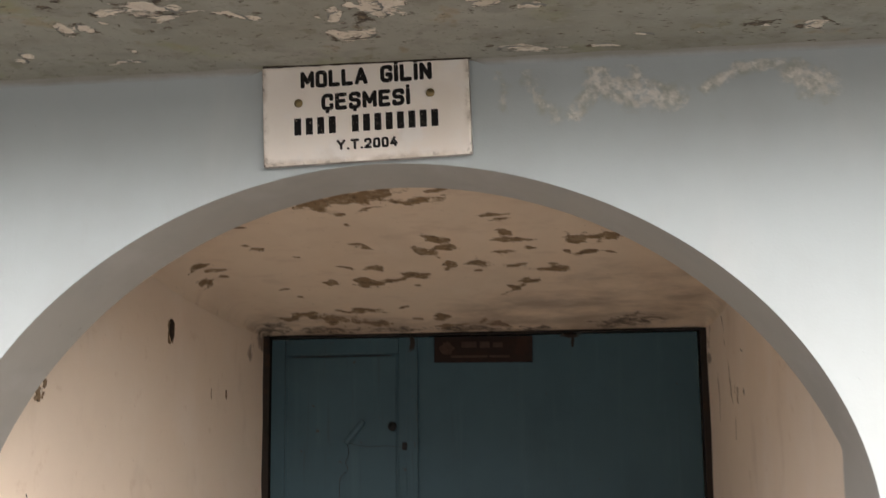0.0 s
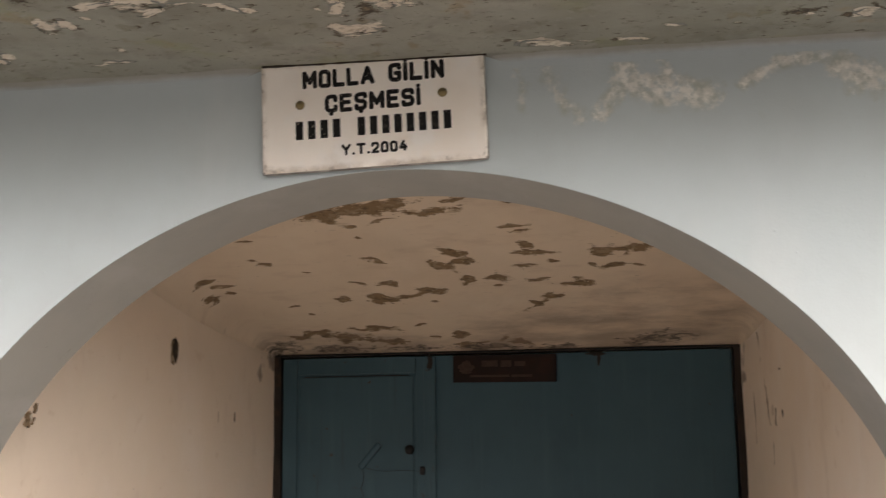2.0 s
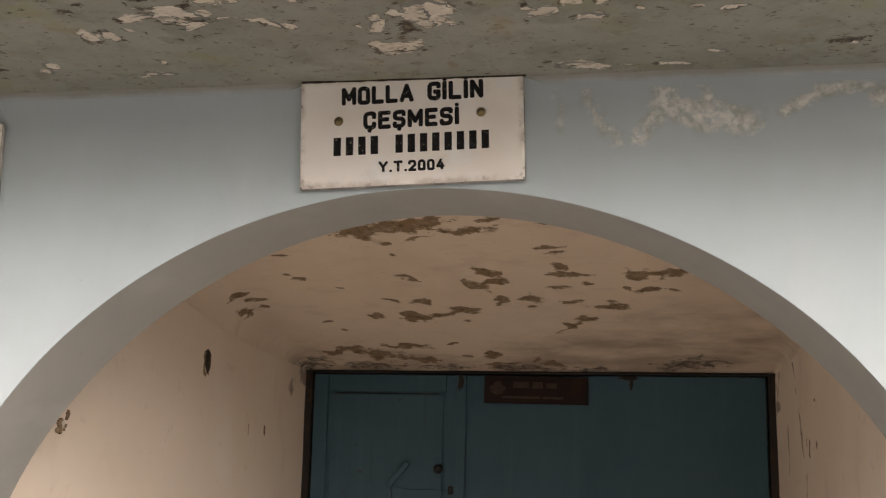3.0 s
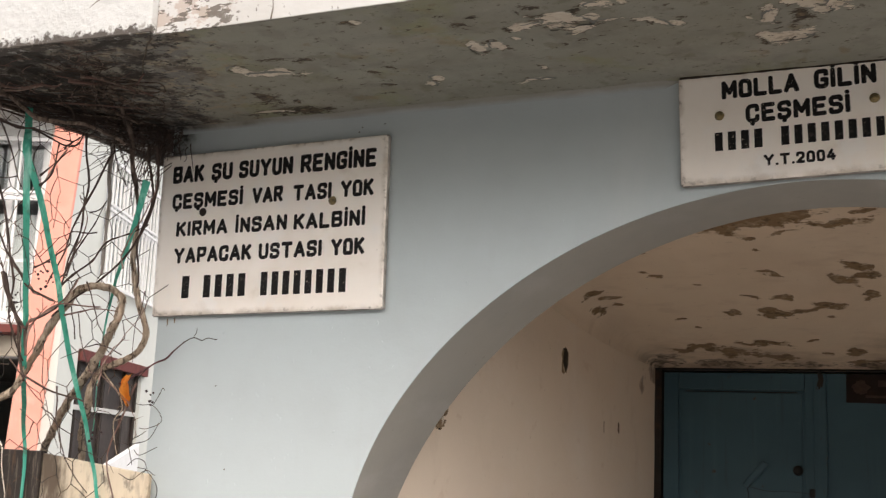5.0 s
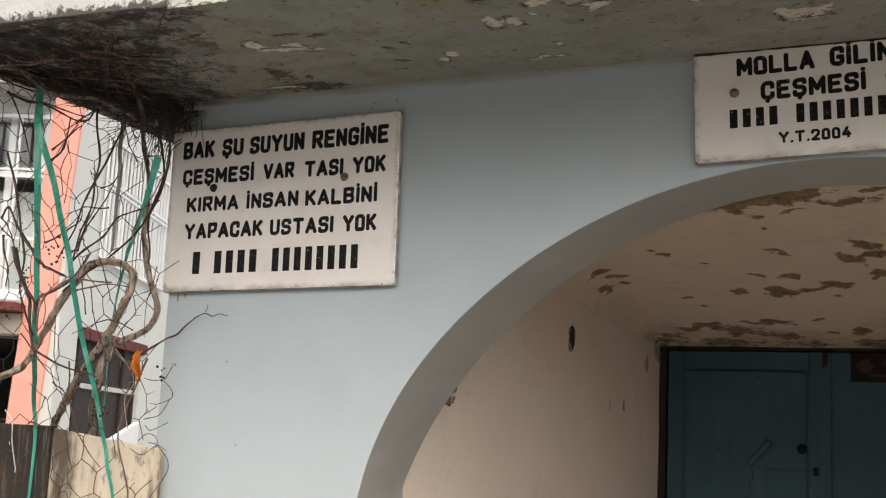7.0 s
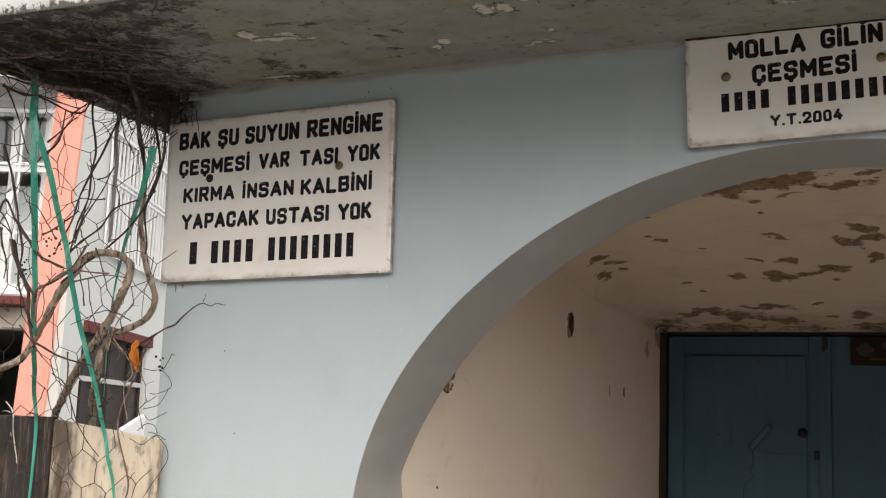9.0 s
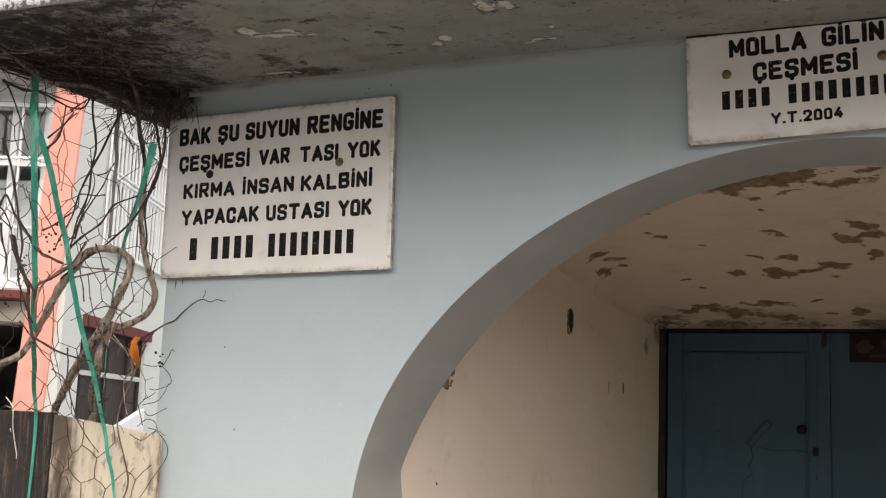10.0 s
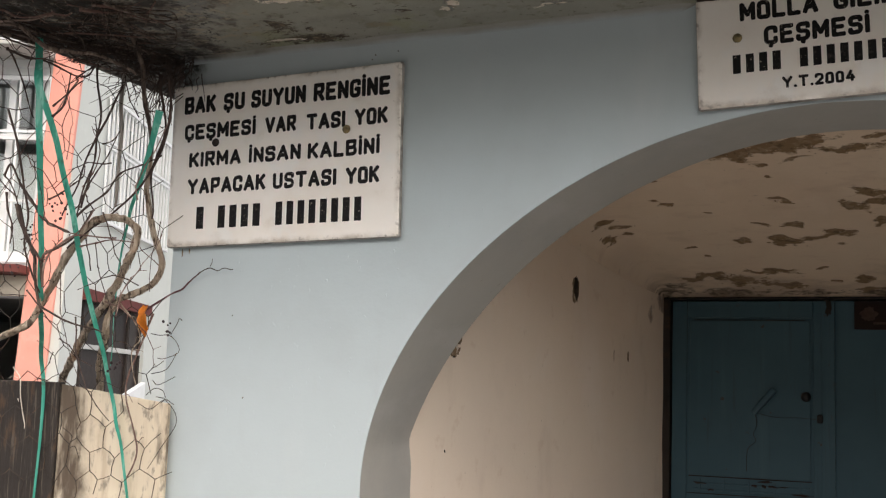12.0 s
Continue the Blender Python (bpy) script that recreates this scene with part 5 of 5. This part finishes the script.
    for k, (ctrl, r, material) in enumerate(branches):
        bm = bmesh.new()
        add_tube(bm, curve_points(ctrl, 6, .010, k * 3), r, r * .6, 7, .5, k)
        for j in range(1, len(ctrl) - 1):
            side = noise.noise_vector(Vector((k * 3.3, j * 2.1, 1)))
            p = Vector(ctrl[j])
            q = p + Vector((side.x, side.y * .2, side.z)) * .07
            if r < .005 and k not in (5, 6, 7):
                add_tube(bm, curve_points([p, p * .5 + q * .5 + Vector((0, 0, .008)), q], 3, .006, k), r * .45, r * .2, 5)
        part("branch", bm, material, root)
    rnd = random.Random(7)
    # hanging and crossing twigs with knotted joints and short spurs
    def jointed_twig(bm, ctrl, r, rnd):
        n = len(ctrl)
        for j, (a, b) in enumerate(zip(ctrl, ctrl[1:])):
            ra, rb = r * (1 - .6 * j / n), r * (1 - .6 * (j + 1) / n)
            d = b - a
            add_tube(bm, [a, a + d * .1, a + d * .5 + noise.noise_vector(a * 31) * .004, b - d * .08, b], [1.5 * ra, ra, ra, rb, 1.5 * rb], None, 6)
            if rnd.random() < .5:
                side = noise.noise_vector(b * 17 + Vector((j, 0, 0))).normalized()
                add_tube(bm, [b, b + (d.normalized() + side).normalized() * rnd.uniform(.008, .03)], r * .6, r * .25, 5)

    upper = (
        [(-1.945, -.42, 2.473), (-1.863, -.42, 2.436), (-1.807, -.42, 2.427), (-1.736, -.42, 2.40), (-1.668, -.42, 2.384), (-1.637, -.42, 2.39)],
        [(-1.689, -.42, 2.366), (-1.661, -.42, 2.38), (-1.637, -.42, 2.391)], [(-1.763, -.42, 2.264), (-1.722, -.42, 2.296), (-1.707, -.42, 2.382)],
        [(-1.758, -.42, 2.292), (-1.665, -.42, 2.356)], [(-1.966, -.40, 2.481), (-1.935, -.40, 2.44), (-1.902, -.40, 2.382), (-1.873, -.40, 2.326), (-1.848, -.40, 2.271)],
        [(-1.774, -.20, 2.236), (-1.74, -.20, 2.243), (-1.716, -.20, 2.27)])
    middle = (
        [(-2.042, -.30, 2.137), (-2.018, -.30, 2.167), (-1.973, -.30, 2.107), (-1.924, -.30, 2.057), (-1.882, -.30, 2.007), (-1.837, -.30, 1.985), (-1.78, -.30, 1.963)],
        [(-1.867, -.30, 1.905), (-1.829, -.30, 1.923), (-1.771, -.30, 1.949), (-1.729, -.30, 1.983), (-1.701, -.30, 2.027)],
        [(-1.868, -.30, 2.061), (-1.823, -.30, 2.078), (-1.778, -.30, 2.101), (-1.747, -.30, 2.122), (-1.744, -.30, 2.151)],
        [(-1.821, -.25, 2.036), (-1.796, -.25, 2.057), (-1.77, -.25, 2.116), (-1.758, -.25, 2.186), (-1.754, -.25, 2.263)])
    crossing = (
        [(-1.808, -.25, 2.014), (-1.768, -.25, 2.045), (-1.705, -.25, 2.081), (-1.658, -.25, 2.134), (-1.609, -.22, 2.164), (-1.56, -.20, 2.191)],
        [(-1.783, -.25, 1.93), (-1.727, -.25, 1.94), (-1.675, -.25, 1.948), (-1.621, -.22, 1.942)],
        [(-1.794, -.25, 2.04), (-1.775, -.25, 2.10), (-1.745, -.25, 2.137), (-1.705, -.25, 2.19), (-1.672, -.25, 2.254)],
        [(-2.042, -.30, 2.132), (-2.017, -.30, 2.114), (-1.99, -.30, 2.075), (-1.966, -.30, 2.009), (-1.935, -.30, 1.943), (-1.879, -.30, 1.889)],
        [(-2.007, -.32, 2.083), (-1.996, -.32, 2.033), (-1.974, -.32, 1.984), (-1.978, -.32, 1.935)])
    more = upper + middle + crossing
    for k, ctrl in enumerate(more):
        bm = bmesh.new()
        path = curve_points(ctrl, 8, .006, k)
        r = (.0028, .0022, .0034, .0026)[k % 4]
        add_tube(bm, path, [r * (1 - .55 * i / len(path)) * (1.45 if i % 8 == 0 else 1.15 if i % 8 in (1, 7) else 1) for i in range(len(path))], None, 7)
        part("twig", bm, M_TWIG_RED if k in (7, 11) else M_TWIG, root)
    for material, count, lab in ((M_TWIG, 26, "dark dry twigs"), (M_TWIG_RED, 8, "reddish dry twigs")):
        bm = bmesh.new()
        for k in range(count):
            p = Vector((rnd.uniform(-2.2, -1.52), rnd.uniform(-.42, -.10), rnd.uniform(1.62, 2.34)))
            d = Vector((rnd.uniform(-.5, .5), rnd.uniform(-.15, .15), rnd.choice((-1, -1, 1)) * rnd.uniform(.4, 1)))
            if k % 3 == 0:
                d = Vector((rnd.uniform(.5, 1) * rnd.choice((-1, 1)), rnd.uniform(-.2, .2), rnd.uniform(-.5, .6)))
            d.normalize()
            ctrl = [p]
            for _ in range(rnd.randint(3, 6)):
                d = (d + Vector((rnd.uniform(-.5, .5), rnd.uniform(-.2, .2), rnd.uniform(-.5, .4)))).normalized()
                p = p + d * rnd.uniform(.03, .075)
                p.y = min(p.y, -.045)
                p.x = min(p.x, .5 - 2.20 * (1 + p.y / 2.77))
                ctrl.append(p.copy())
            jointed_twig(bm, ctrl, rnd.uniform(.0011, .0021), rnd)
        tagged(part("twig_mass", bm, material, root, lab), kind="stuff")
    # dense dead tangle under the slab
    bm = bmesh.new()
    for k in range(330):
        t = rnd.random() ** .85
        x = -2.04 + .40 * t
        z = 2.532 - abs(rnd.gauss(0, .016 if t < .6 else .04))
        if t < .55 and k % 3:
            continue
        if t < .55:
            z = SOFF - abs(rnd.gauss(0, .007))
        p = Vector((x, -.50 + .50 * t + rnd.gauss(0, .09), z))
        ctrl = [p]
        sag = .05 if t < .6 else .3
        d = Vector((rnd.uniform(-.6, .6), rnd.uniform(.4, 1) * rnd.choice((-1, 1)), rnd.uniform(-sag, sag * .8)))
        for _ in range(4):
            d = (d + Vector((rnd.uniform(-.4, .4), rnd.uniform(-.3, .3), rnd.uniform(-sag, sag * .9)))).normalized()
            p = p + d * rnd.uniform(.03, .07)
            p.z, p.y = min(p.z, SOFF - .006), min(p.y, -.03)
            p.x = min(p.x, .5 - 2.19 * (1 + p.y / 2.77))
            ctrl.append(p.copy())
        add_tube(bm, curve_points(ctrl, 2), rnd.uniform(.0012, .0034) if t < .6 else rnd.uniform(.0008, .0020), .0007, 5)
    tagged(part("dead_tangle", bm, M_TWIG, root, "dense dark tangle of dead shoots"), kind="stuff")
    # fine dead shoots clinging to the rotten underside
    for material, count, lab in ((M_TWIG, 120, "thin dark shoots clinging to the roof"), (M_TWIG_RED, 40, "thin reddish shoots clinging to the roof"), (M_CANE, 70, "thin brown roots clinging to the roof")):
        bm = bmesh.new()
        for k in range(count):
            y = rnd.uniform(-.66, -.04)
            x = -1.78 - .6 * y - abs(rnd.gauss(0, .16))
            p = Vector((max(x, -1.99), y, SOFF - rnd.uniform(.003, .014)))
            d = Vector((rnd.uniform(-.7, .7), rnd.uniform(-1, 1), 0)).normalized()
            ctrl = [p]
            for _ in range(rnd.randint(3, 6)):
                d = (d + Vector((rnd.uniform(-.6, .6), rnd.uniform(-.6, .6), rnd.uniform(-.12, .12)))).normalized()
                p = p + d * rnd.uniform(.008, .032)
                p.z, p.y, p.x = min(p.z, SOFF - .002), min(max(p.y, -.67), -.04), max(p.x, -1.995)
                ctrl.append(p.copy())
            add_tube(bm, curve_points(ctrl, 3, .003, k), rnd.uniform(.0007, .0019), .0005, 5)
        tagged(part("shoot_mass", bm, material, root, lab), kind="stuff")
    # stouter dead canes among them
    for k in range(16):
        y = rnd.uniform(-.60, -.12)
        p = Vector((max(-1.80 - .6 * y - abs(rnd.gauss(0, .12)), -1.97), y, SOFF - rnd.uniform(.012, .035)))
        d = Vector((rnd.uniform(-.2, .8), rnd.uniform(.1, 1), 0)).normalized()
        ctrl = [p]
        for _ in range(rnd.randint(4, 6)):
            d = (d + Vector((rnd.uniform(-.35, .35), rnd.uniform(-.35, .35), rnd.uniform(-.12, .12)))).normalized()
            p = p + d * rnd.uniform(.03, .06)
            p.z, p.y = min(p.z, SOFF - .006), min(p.y, -.05)
            p.x = min(p.x, .5 - 2.20 * (1 + p.y / 2.77))
            ctrl.append(p.copy())
        bm = bmesh.new()
        add_tube(bm, curve_points(ctrl, 5, .006, k), rnd.uniform(.0024, .0048), .0014, 7, .4, k)
        part("branch", bm, M_TWIG_RED if k % 4 == 0 else M_STEM, root)
    # drooping tufts by the corner of the plaque
    bm = bmesh.new()
    for k in range(45):
        p = Vector((rnd.gauss(-1.64, .05), rnd.gauss(-.12, .05), rnd.uniform(2.40, 2.52)))
        ctrl = [p]
        for _ in range(4):
            p = p + Vector((rnd.gauss(-.004, .022), rnd.gauss(-.003, .012), -rnd.uniform(.012, .05)))
            p.y = min(p.y, -.04)
            p.x = min(p.x, .5 - 2.20 * (1 + p.y / 2.77))
            ctrl.append(p.copy())
        add_tube(bm, curve_points(ctrl, 2), .0015, .0007, 4)
    for k in range(46):
        p = Vector((rnd.gauss(-1.635, .035), rnd.uniform(-.10, -.02), rnd.uniform(2.45, 2.52)))
        ctrl = [p]
        for _ in range(3):
            p = p + Vector((rnd.gauss(-.003, .011), rnd.gauss(0, .008), rnd.gauss(-.010, .010)))
            p.y, p.z = min(p.y, -.012 if p.x > XL else -.03), min(p.z, SOFF - .004)
            ctrl.append(p.copy())
        add_tube(bm, curve_points(ctrl, 2), .0016, .0007, 4)
    tagged(part("tendril_mass", bm, M_TWIG, root, "thin dark tendrils"), kind="stuff")
    for cx, cy_, cz in ((-1.615, -.06, 1.71), (-1.87, -.24, 2.03), (-1.90, -.24, 2.06), (-1.98, -.25, 1.98), (-2.02, -.25, 1.86), (-1.74, -.12, 1.60)):
        for k in range(7):
            bm = bmesh.new()
            m = Matrix.Translation((cx + rnd.gauss(0, .011), cy_ + rnd.gauss(0, .008), cz + rnd.gauss(0, .013)))
            bmesh.ops.create_icosphere(bm, subdivisions=1, radius=rnd.uniform(.003, .0048), matrix=m)
            part("berry", bm, M_BERRY, root, "shrivelled black berry", True)
    # one dry leaf
    bm = bmesh.new()
    rows = []
    for i in range(9):
        t = i / 8
        w = .0165 * math.sin(math.pi * min(t * .92 + .06, 1)) ** .7
        z, y = 1.775 - .088 * t, -.128 - .012 * math.sin(t * 5)
        x = -1.632 - .010 * t
        rows.append([bm.verts.new((x + k * w * (1 + .2 * math.sin(t * 17 + k)), y - .010 * abs(k) ** 1.5 + .004 * math.sin(t * 9 + k * 2), z + .004 * math.sin(k * 3 + t * 12))) for k in (-1, -.5, 0, .5, 1)])
    for a, b in zip(rows, rows[1:]):
        for k in range(4):
            bm.faces.new((a[k], a[k + 1], b[k + 1], b[k]))
    bmesh.ops.solidify(bm, geom=list(bm.faces), thickness=.0008)
    part("dry_leaf", bm, M_LEAF, root, "single curled orange dry leaf", True)
    return root


grapevine()


# ---- hexagonal wire netting over the vine ----
def wire_netting():
    bm = bmesh.new()
    rnd = random.Random(11)
    cw, ch = .096, .128
    seen = set()

    def spot(i, j, k):
        x = -2.30 + (i + (.5 if j % 2 else 0)) * cw
        z = 1.22 + j * ch * .72 + (0, ch * .44)[k]
        p = Vector((x, 0, z))
        v = noise.noise_vector(Vector((x * 5, 0, z * 4)))
        p += Vector((v.x * .05, 0, v.z * .05))
        w = noise.noise_vector(Vector((x * 22, 4, z * 22)))
        p += Vector((w.x * .014, 0, w.z * .014))
        hang = min(max((z - 1.5) / .95, 0), 1)
        p.y = -.052 - .26 * hang * min(max((-1.52 - x) / .3, 0), 1) - .02 * v.y
        return p

    def wire(a, b):
        key = (round(a.x, 4), round(a.z, 4), round(b.x, 4), round(b.z, 4))
        if key in seen:
            return
        seen.add(key)
        mid = (a + b) / 2 + Vector((rnd.gauss(0, .002), rnd.gauss(0, .003), rnd.gauss(0, .002)))
        add_tube(bm, [a, mid, b], .00125, .00125, 4)
    for j in range(0, 14):
        for i in range(0, 10):
            a, b = spot(i, j, 0), spot(i, j, 1)
            far = a.x > -1.63 + .06 * noise.noise(Vector((0, 0, a.z * 9)))
            if far or a.z > 2.47 or (noise.noise(Vector((a.x * 4, 2, a.z * 4))) > .42):
                continue
            wire(a, b)
            up = j + 1
            if j % 2:
                wire(b, spot(i, up, 0)), wire(b, spot(i + 1, up, 0))
            else:
                wire(b, spot(i - 1, up, 0)), wire(b, spot(i, up, 0))
    # torn edge: loose bent wires
    loose = ([(-1.678, 1.698), (-1.642, 1.693), (-1.61, 1.693), (-1.583, 1.668), (-1.579, 1.643), (-1.622, 1.625), (-1.643, 1.627)], [(-1.672, 1.581), (-1.619, 1.594), (-1.596, 1.611), (-1.579, 1.643)],
             [(-1.672, 1.595), (-1.645, 1.607), (-1.621, 1.619)], [(-1.661, 1.564), (-1.643, 1.551), (-1.582, 1.575)], [(-1.676, 1.518), (-1.653, 1.539), (-1.624, 1.534), (-1.608, 1.512)],
             [(-1.608, 1.512), (-1.574, 1.477), (-1.571, 1.444), (-1.589, 1.41), (-1.623, 1.358), (-1.653, 1.312)], [(-1.706, 1.497), (-1.655, 1.48), (-1.608, 1.509), (-1.582, 1.496)],
             [(-1.644, 1.517), (-1.608, 1.511), (-1.621, 1.498)], [(-1.986, 1.411), (-1.945, 1.387), (-1.949, 1.355), (-1.923, 1.359), (-1.912, 1.325)], [(-1.61, 1.693), (-1.592, 1.725), (-1.579, 1.741), (-1.565, 1.736)])
    for k, ctrl in enumerate(loose):
        add_tube(bm, curve_points([(x, -.05 + .006 * math.sin(5 * i + k), z) for i, (x, z) in enumerate(ctrl)], 4, .004, k), .0012, .0011, 5)
    return tagged(part("wire_netting", bm, M_WIRE), "rusty hexagonal wire netting hung over the vine", "netting")


wire_netting()

# ---- the house behind ----
HOUSE = tagged(empty("house", pose(-7.58, 6.0, 0, 0, 0, 23.1)), "grey house with a salmon corner pilaster and white grilles", "house")


def holed_wall(axis, at, thick, span, height, holes):
    """A wall with rectangular openings, as blocks between them."""
    bm = bmesh.new()
    us = sorted({span[0], span[1], *[h[0] for h in holes], *[h[1] for h in holes]})
    zs = sorted({height[0], height[1], *[h[2] for h in holes], *[h[3] for h in holes]})
    for a, b in zip(us, us[1:]):
        for c, d in zip(zs, zs[1:]):
            mu, mz = (a + b) / 2, (c + d) / 2
            if any(h[0] < mu < h[1] and h[2] < mz < h[3] for h in holes):
                continue
            lo, hi = ((a, at, c), (b, at + thick, d)) if axis == "x" else ((at - thick, a, c), (at, b, d))
            add_box(bm, lo, hi)
    bmesh.ops.remove_doubles(bm, verts=bm.verts, dist=1e-4)
    return bm


part("wall", holed_wall("x", 0, .22, (-6, -.001), (0, 7), [(-1.75, -.33, 2.75, 4.70), (-1.75, -.30, 0, 2.36)]), M_WHITE, HOUSE, "white painted house wall")
part("wall", holed_wall("y", 0, .22, (.222, 8), (0, 7), [(.95, 3.45, 3.30, 4.62), (.55, 2.93, 0, 2.46)]), M_HOUSE, HOUSE, "grey painted house wall")
part("wall", box_bm((-.22, .001, 0), (-.0005, .222, 7)), M_HOUSE, HOUSE)
part("wall", box_bm((-6, 7.8, 0), (-.22, 8, 7)), M_HOUSE, HOUSE)
part("wall", box_bm((-6.2, 0, 0), (-6.001, 8, 7)), M_HOUSE, HOUSE)
part("corner_board", box_bm((-.30, -.02, 0), (.0, -.0012, 7)), M_HOUSE, HOUSE)
part("roof", box_bm((-6.4, -.3, 7), (.3, 8.2, 7.2), .02), M_SLAB, HOUSE)
bm = box_bm((-.285, -.07, 0), (.012, -.001, 7), .01)
for v in bm.verts:
    v.co.x += .049 * (v.co.z - 4.1)
part("pilaster", bm, M_PINK, HOUSE, "leaning salmon painted corner pilaster")
part("balcony", box_bm((-6, -.55, 4.76), (-.24, -.002, 5.02), .01), M_SLAB, HOUSE, "grey concrete balcony slab")
part("floor", box_bm((-6, .22, 2.5), (-.22, 7.8, 2.7)), M_SLAB, HOUSE)
part("canopy", box_bm((-1.9, -.34, 2.575), (-.33, -.002, 2.655), .006), M_DKRED, HOUSE, "dark red canopy over the shop front")
part("fascia_board", box_bm((-1.8, -.05, 2.37), (-.31, -.003, 2.57), .004), M_CREAM, HOUSE)


def grille(axis, at, u0, u1, z0, z1, step, rails, name):
    """White bars over an opening: a frame, rails and uprights."""
    def bar(lo_u, hi_u, lo_z, hi_z, d, nm, parent):
        lo, hi = ((lo_u, at - d, lo_z), (hi_u, at, hi_z)) if axis == "x" else ((at, lo_u, lo_z), (at + d, hi_u, hi_z))
        return part(nm, box_bm(lo, hi, .002), M_WHITE, parent)
    g = bar(u0, u1, z1 - .04, z1, .03, name, HOUSE)
    for z in rails:
        bar(u0, u1, z, z + .028, .028, "rail", g)
    n = int((u1 - u0) / step)
    for k in range(n + 1):
        u = u0 + (u1 - u0 - .024) * k / n
        bar(u, u + .024, z0, z1 - .04, .022, "upright", g)


def window(axis, at, u0, u1, z0, z1, panes):
    def bx(a, b, c, d, t0, t1):
        return box_bm((a, at + t0, c), (b, at + t1, d)) if axis == "x" else box_bm((at - t1, a, c), (at - t0, b, d))
    w = part("window", bx(u0, u1, z0, z0 + .07, .09, .15), M_WHITE, HOUSE)
    part("window_frame", bx(u0, u1, z1 - .07, z1, .09, .15), M_WHITE, w)
    for k in range(panes + 1):
        u = u0 + (u1 - u0 - .07) * k / panes
        part("window_frame", bx(u, u + .07, z0 + .07, z1 - .07, .09, .15), M_WHITE, w)
    zm = z0 + (z1 - z0) * .62
    part("window_frame", bx(u0 + .07, u1 - .07, zm, zm + .06, .10, .14), M_WHITE, w)
    for k in range(panes):
        a = u0 + (u1 - u0 - .07) * k / panes + .07
        b = u0 + (u1 - u0 - .07) * (k + 1) / panes
        p = part("pane", bx(a, b, z0 + .07, z1 - .07, .12, .126), M_GLASS, w)
        p.visible_shadow = False


window("x", 0, -1.75, -.33, 2.75, 4.70, 4)
grille("x", -.03, -1.80, -.26, 2.70, 4.58, .29, (3.93, 4.0, 3.3, 2.70), "grille")
window("y", 0, .95, 3.45, 3.30, 4.62, 5)
grille("y", .03, .88, 3.55, 3.26, 4.65, .14, (4.07, 4.13, 3.26), "grille")
part("curtain", box_bm((-1.8, .30, 2.7), (-.25, .32, 3.85)), M_WHITE, HOUSE, "white curtain behind the barred window")
part("curtain", box_bm((-.5, .9, 3.25), (-.48, 3.5, 4.66)), M_CURTAIN, HOUSE, "grey curtain behind the barred window")
bm = box_bm((-.02, .55, 2.40), (.045, 3.05, 2.52), .004)
part("lintel", bm, M_DKRED, HOUSE, "dark red lintel beam over the doorway")
DOORWAY = part("shop_door", box_bm((-.09, .55, .0), (-.07, 2.93, 2.46)), M_DARKPANE, HOUSE, "dark brown closed shop door")
part("transom", box_bm((-.068, .55, 1.90), (-.035, 2.93, 1.955), .004), M_SLAB, DOORWAY, "grey transom bar")
for y, w in ((.60, .03), (.74, .02), (1.62, .03), (2.40, .03), (2.90, .025)):
    part("door_post", box_bm((-.068, y - w, 0), (-.04, y + w, 2.44), .004), M_RUST if y > .7 else M_SLAB, DOORWAY)
bm = box_bm((.3, .75, 1.0), (.36, 1.82, 1.47), .01)
for v in bm.verts:
    v.co.z += (v.co.y - 1.27) * .20
tagged(part("white_handrail", bm, M_WHITE, HOUSE, "white sloping handrail panel"), "")
part("handrail_post", box_bm((.30, 1.6, 0), (.36, 1.67, 1.06)), M_WHITE, HOUSE)
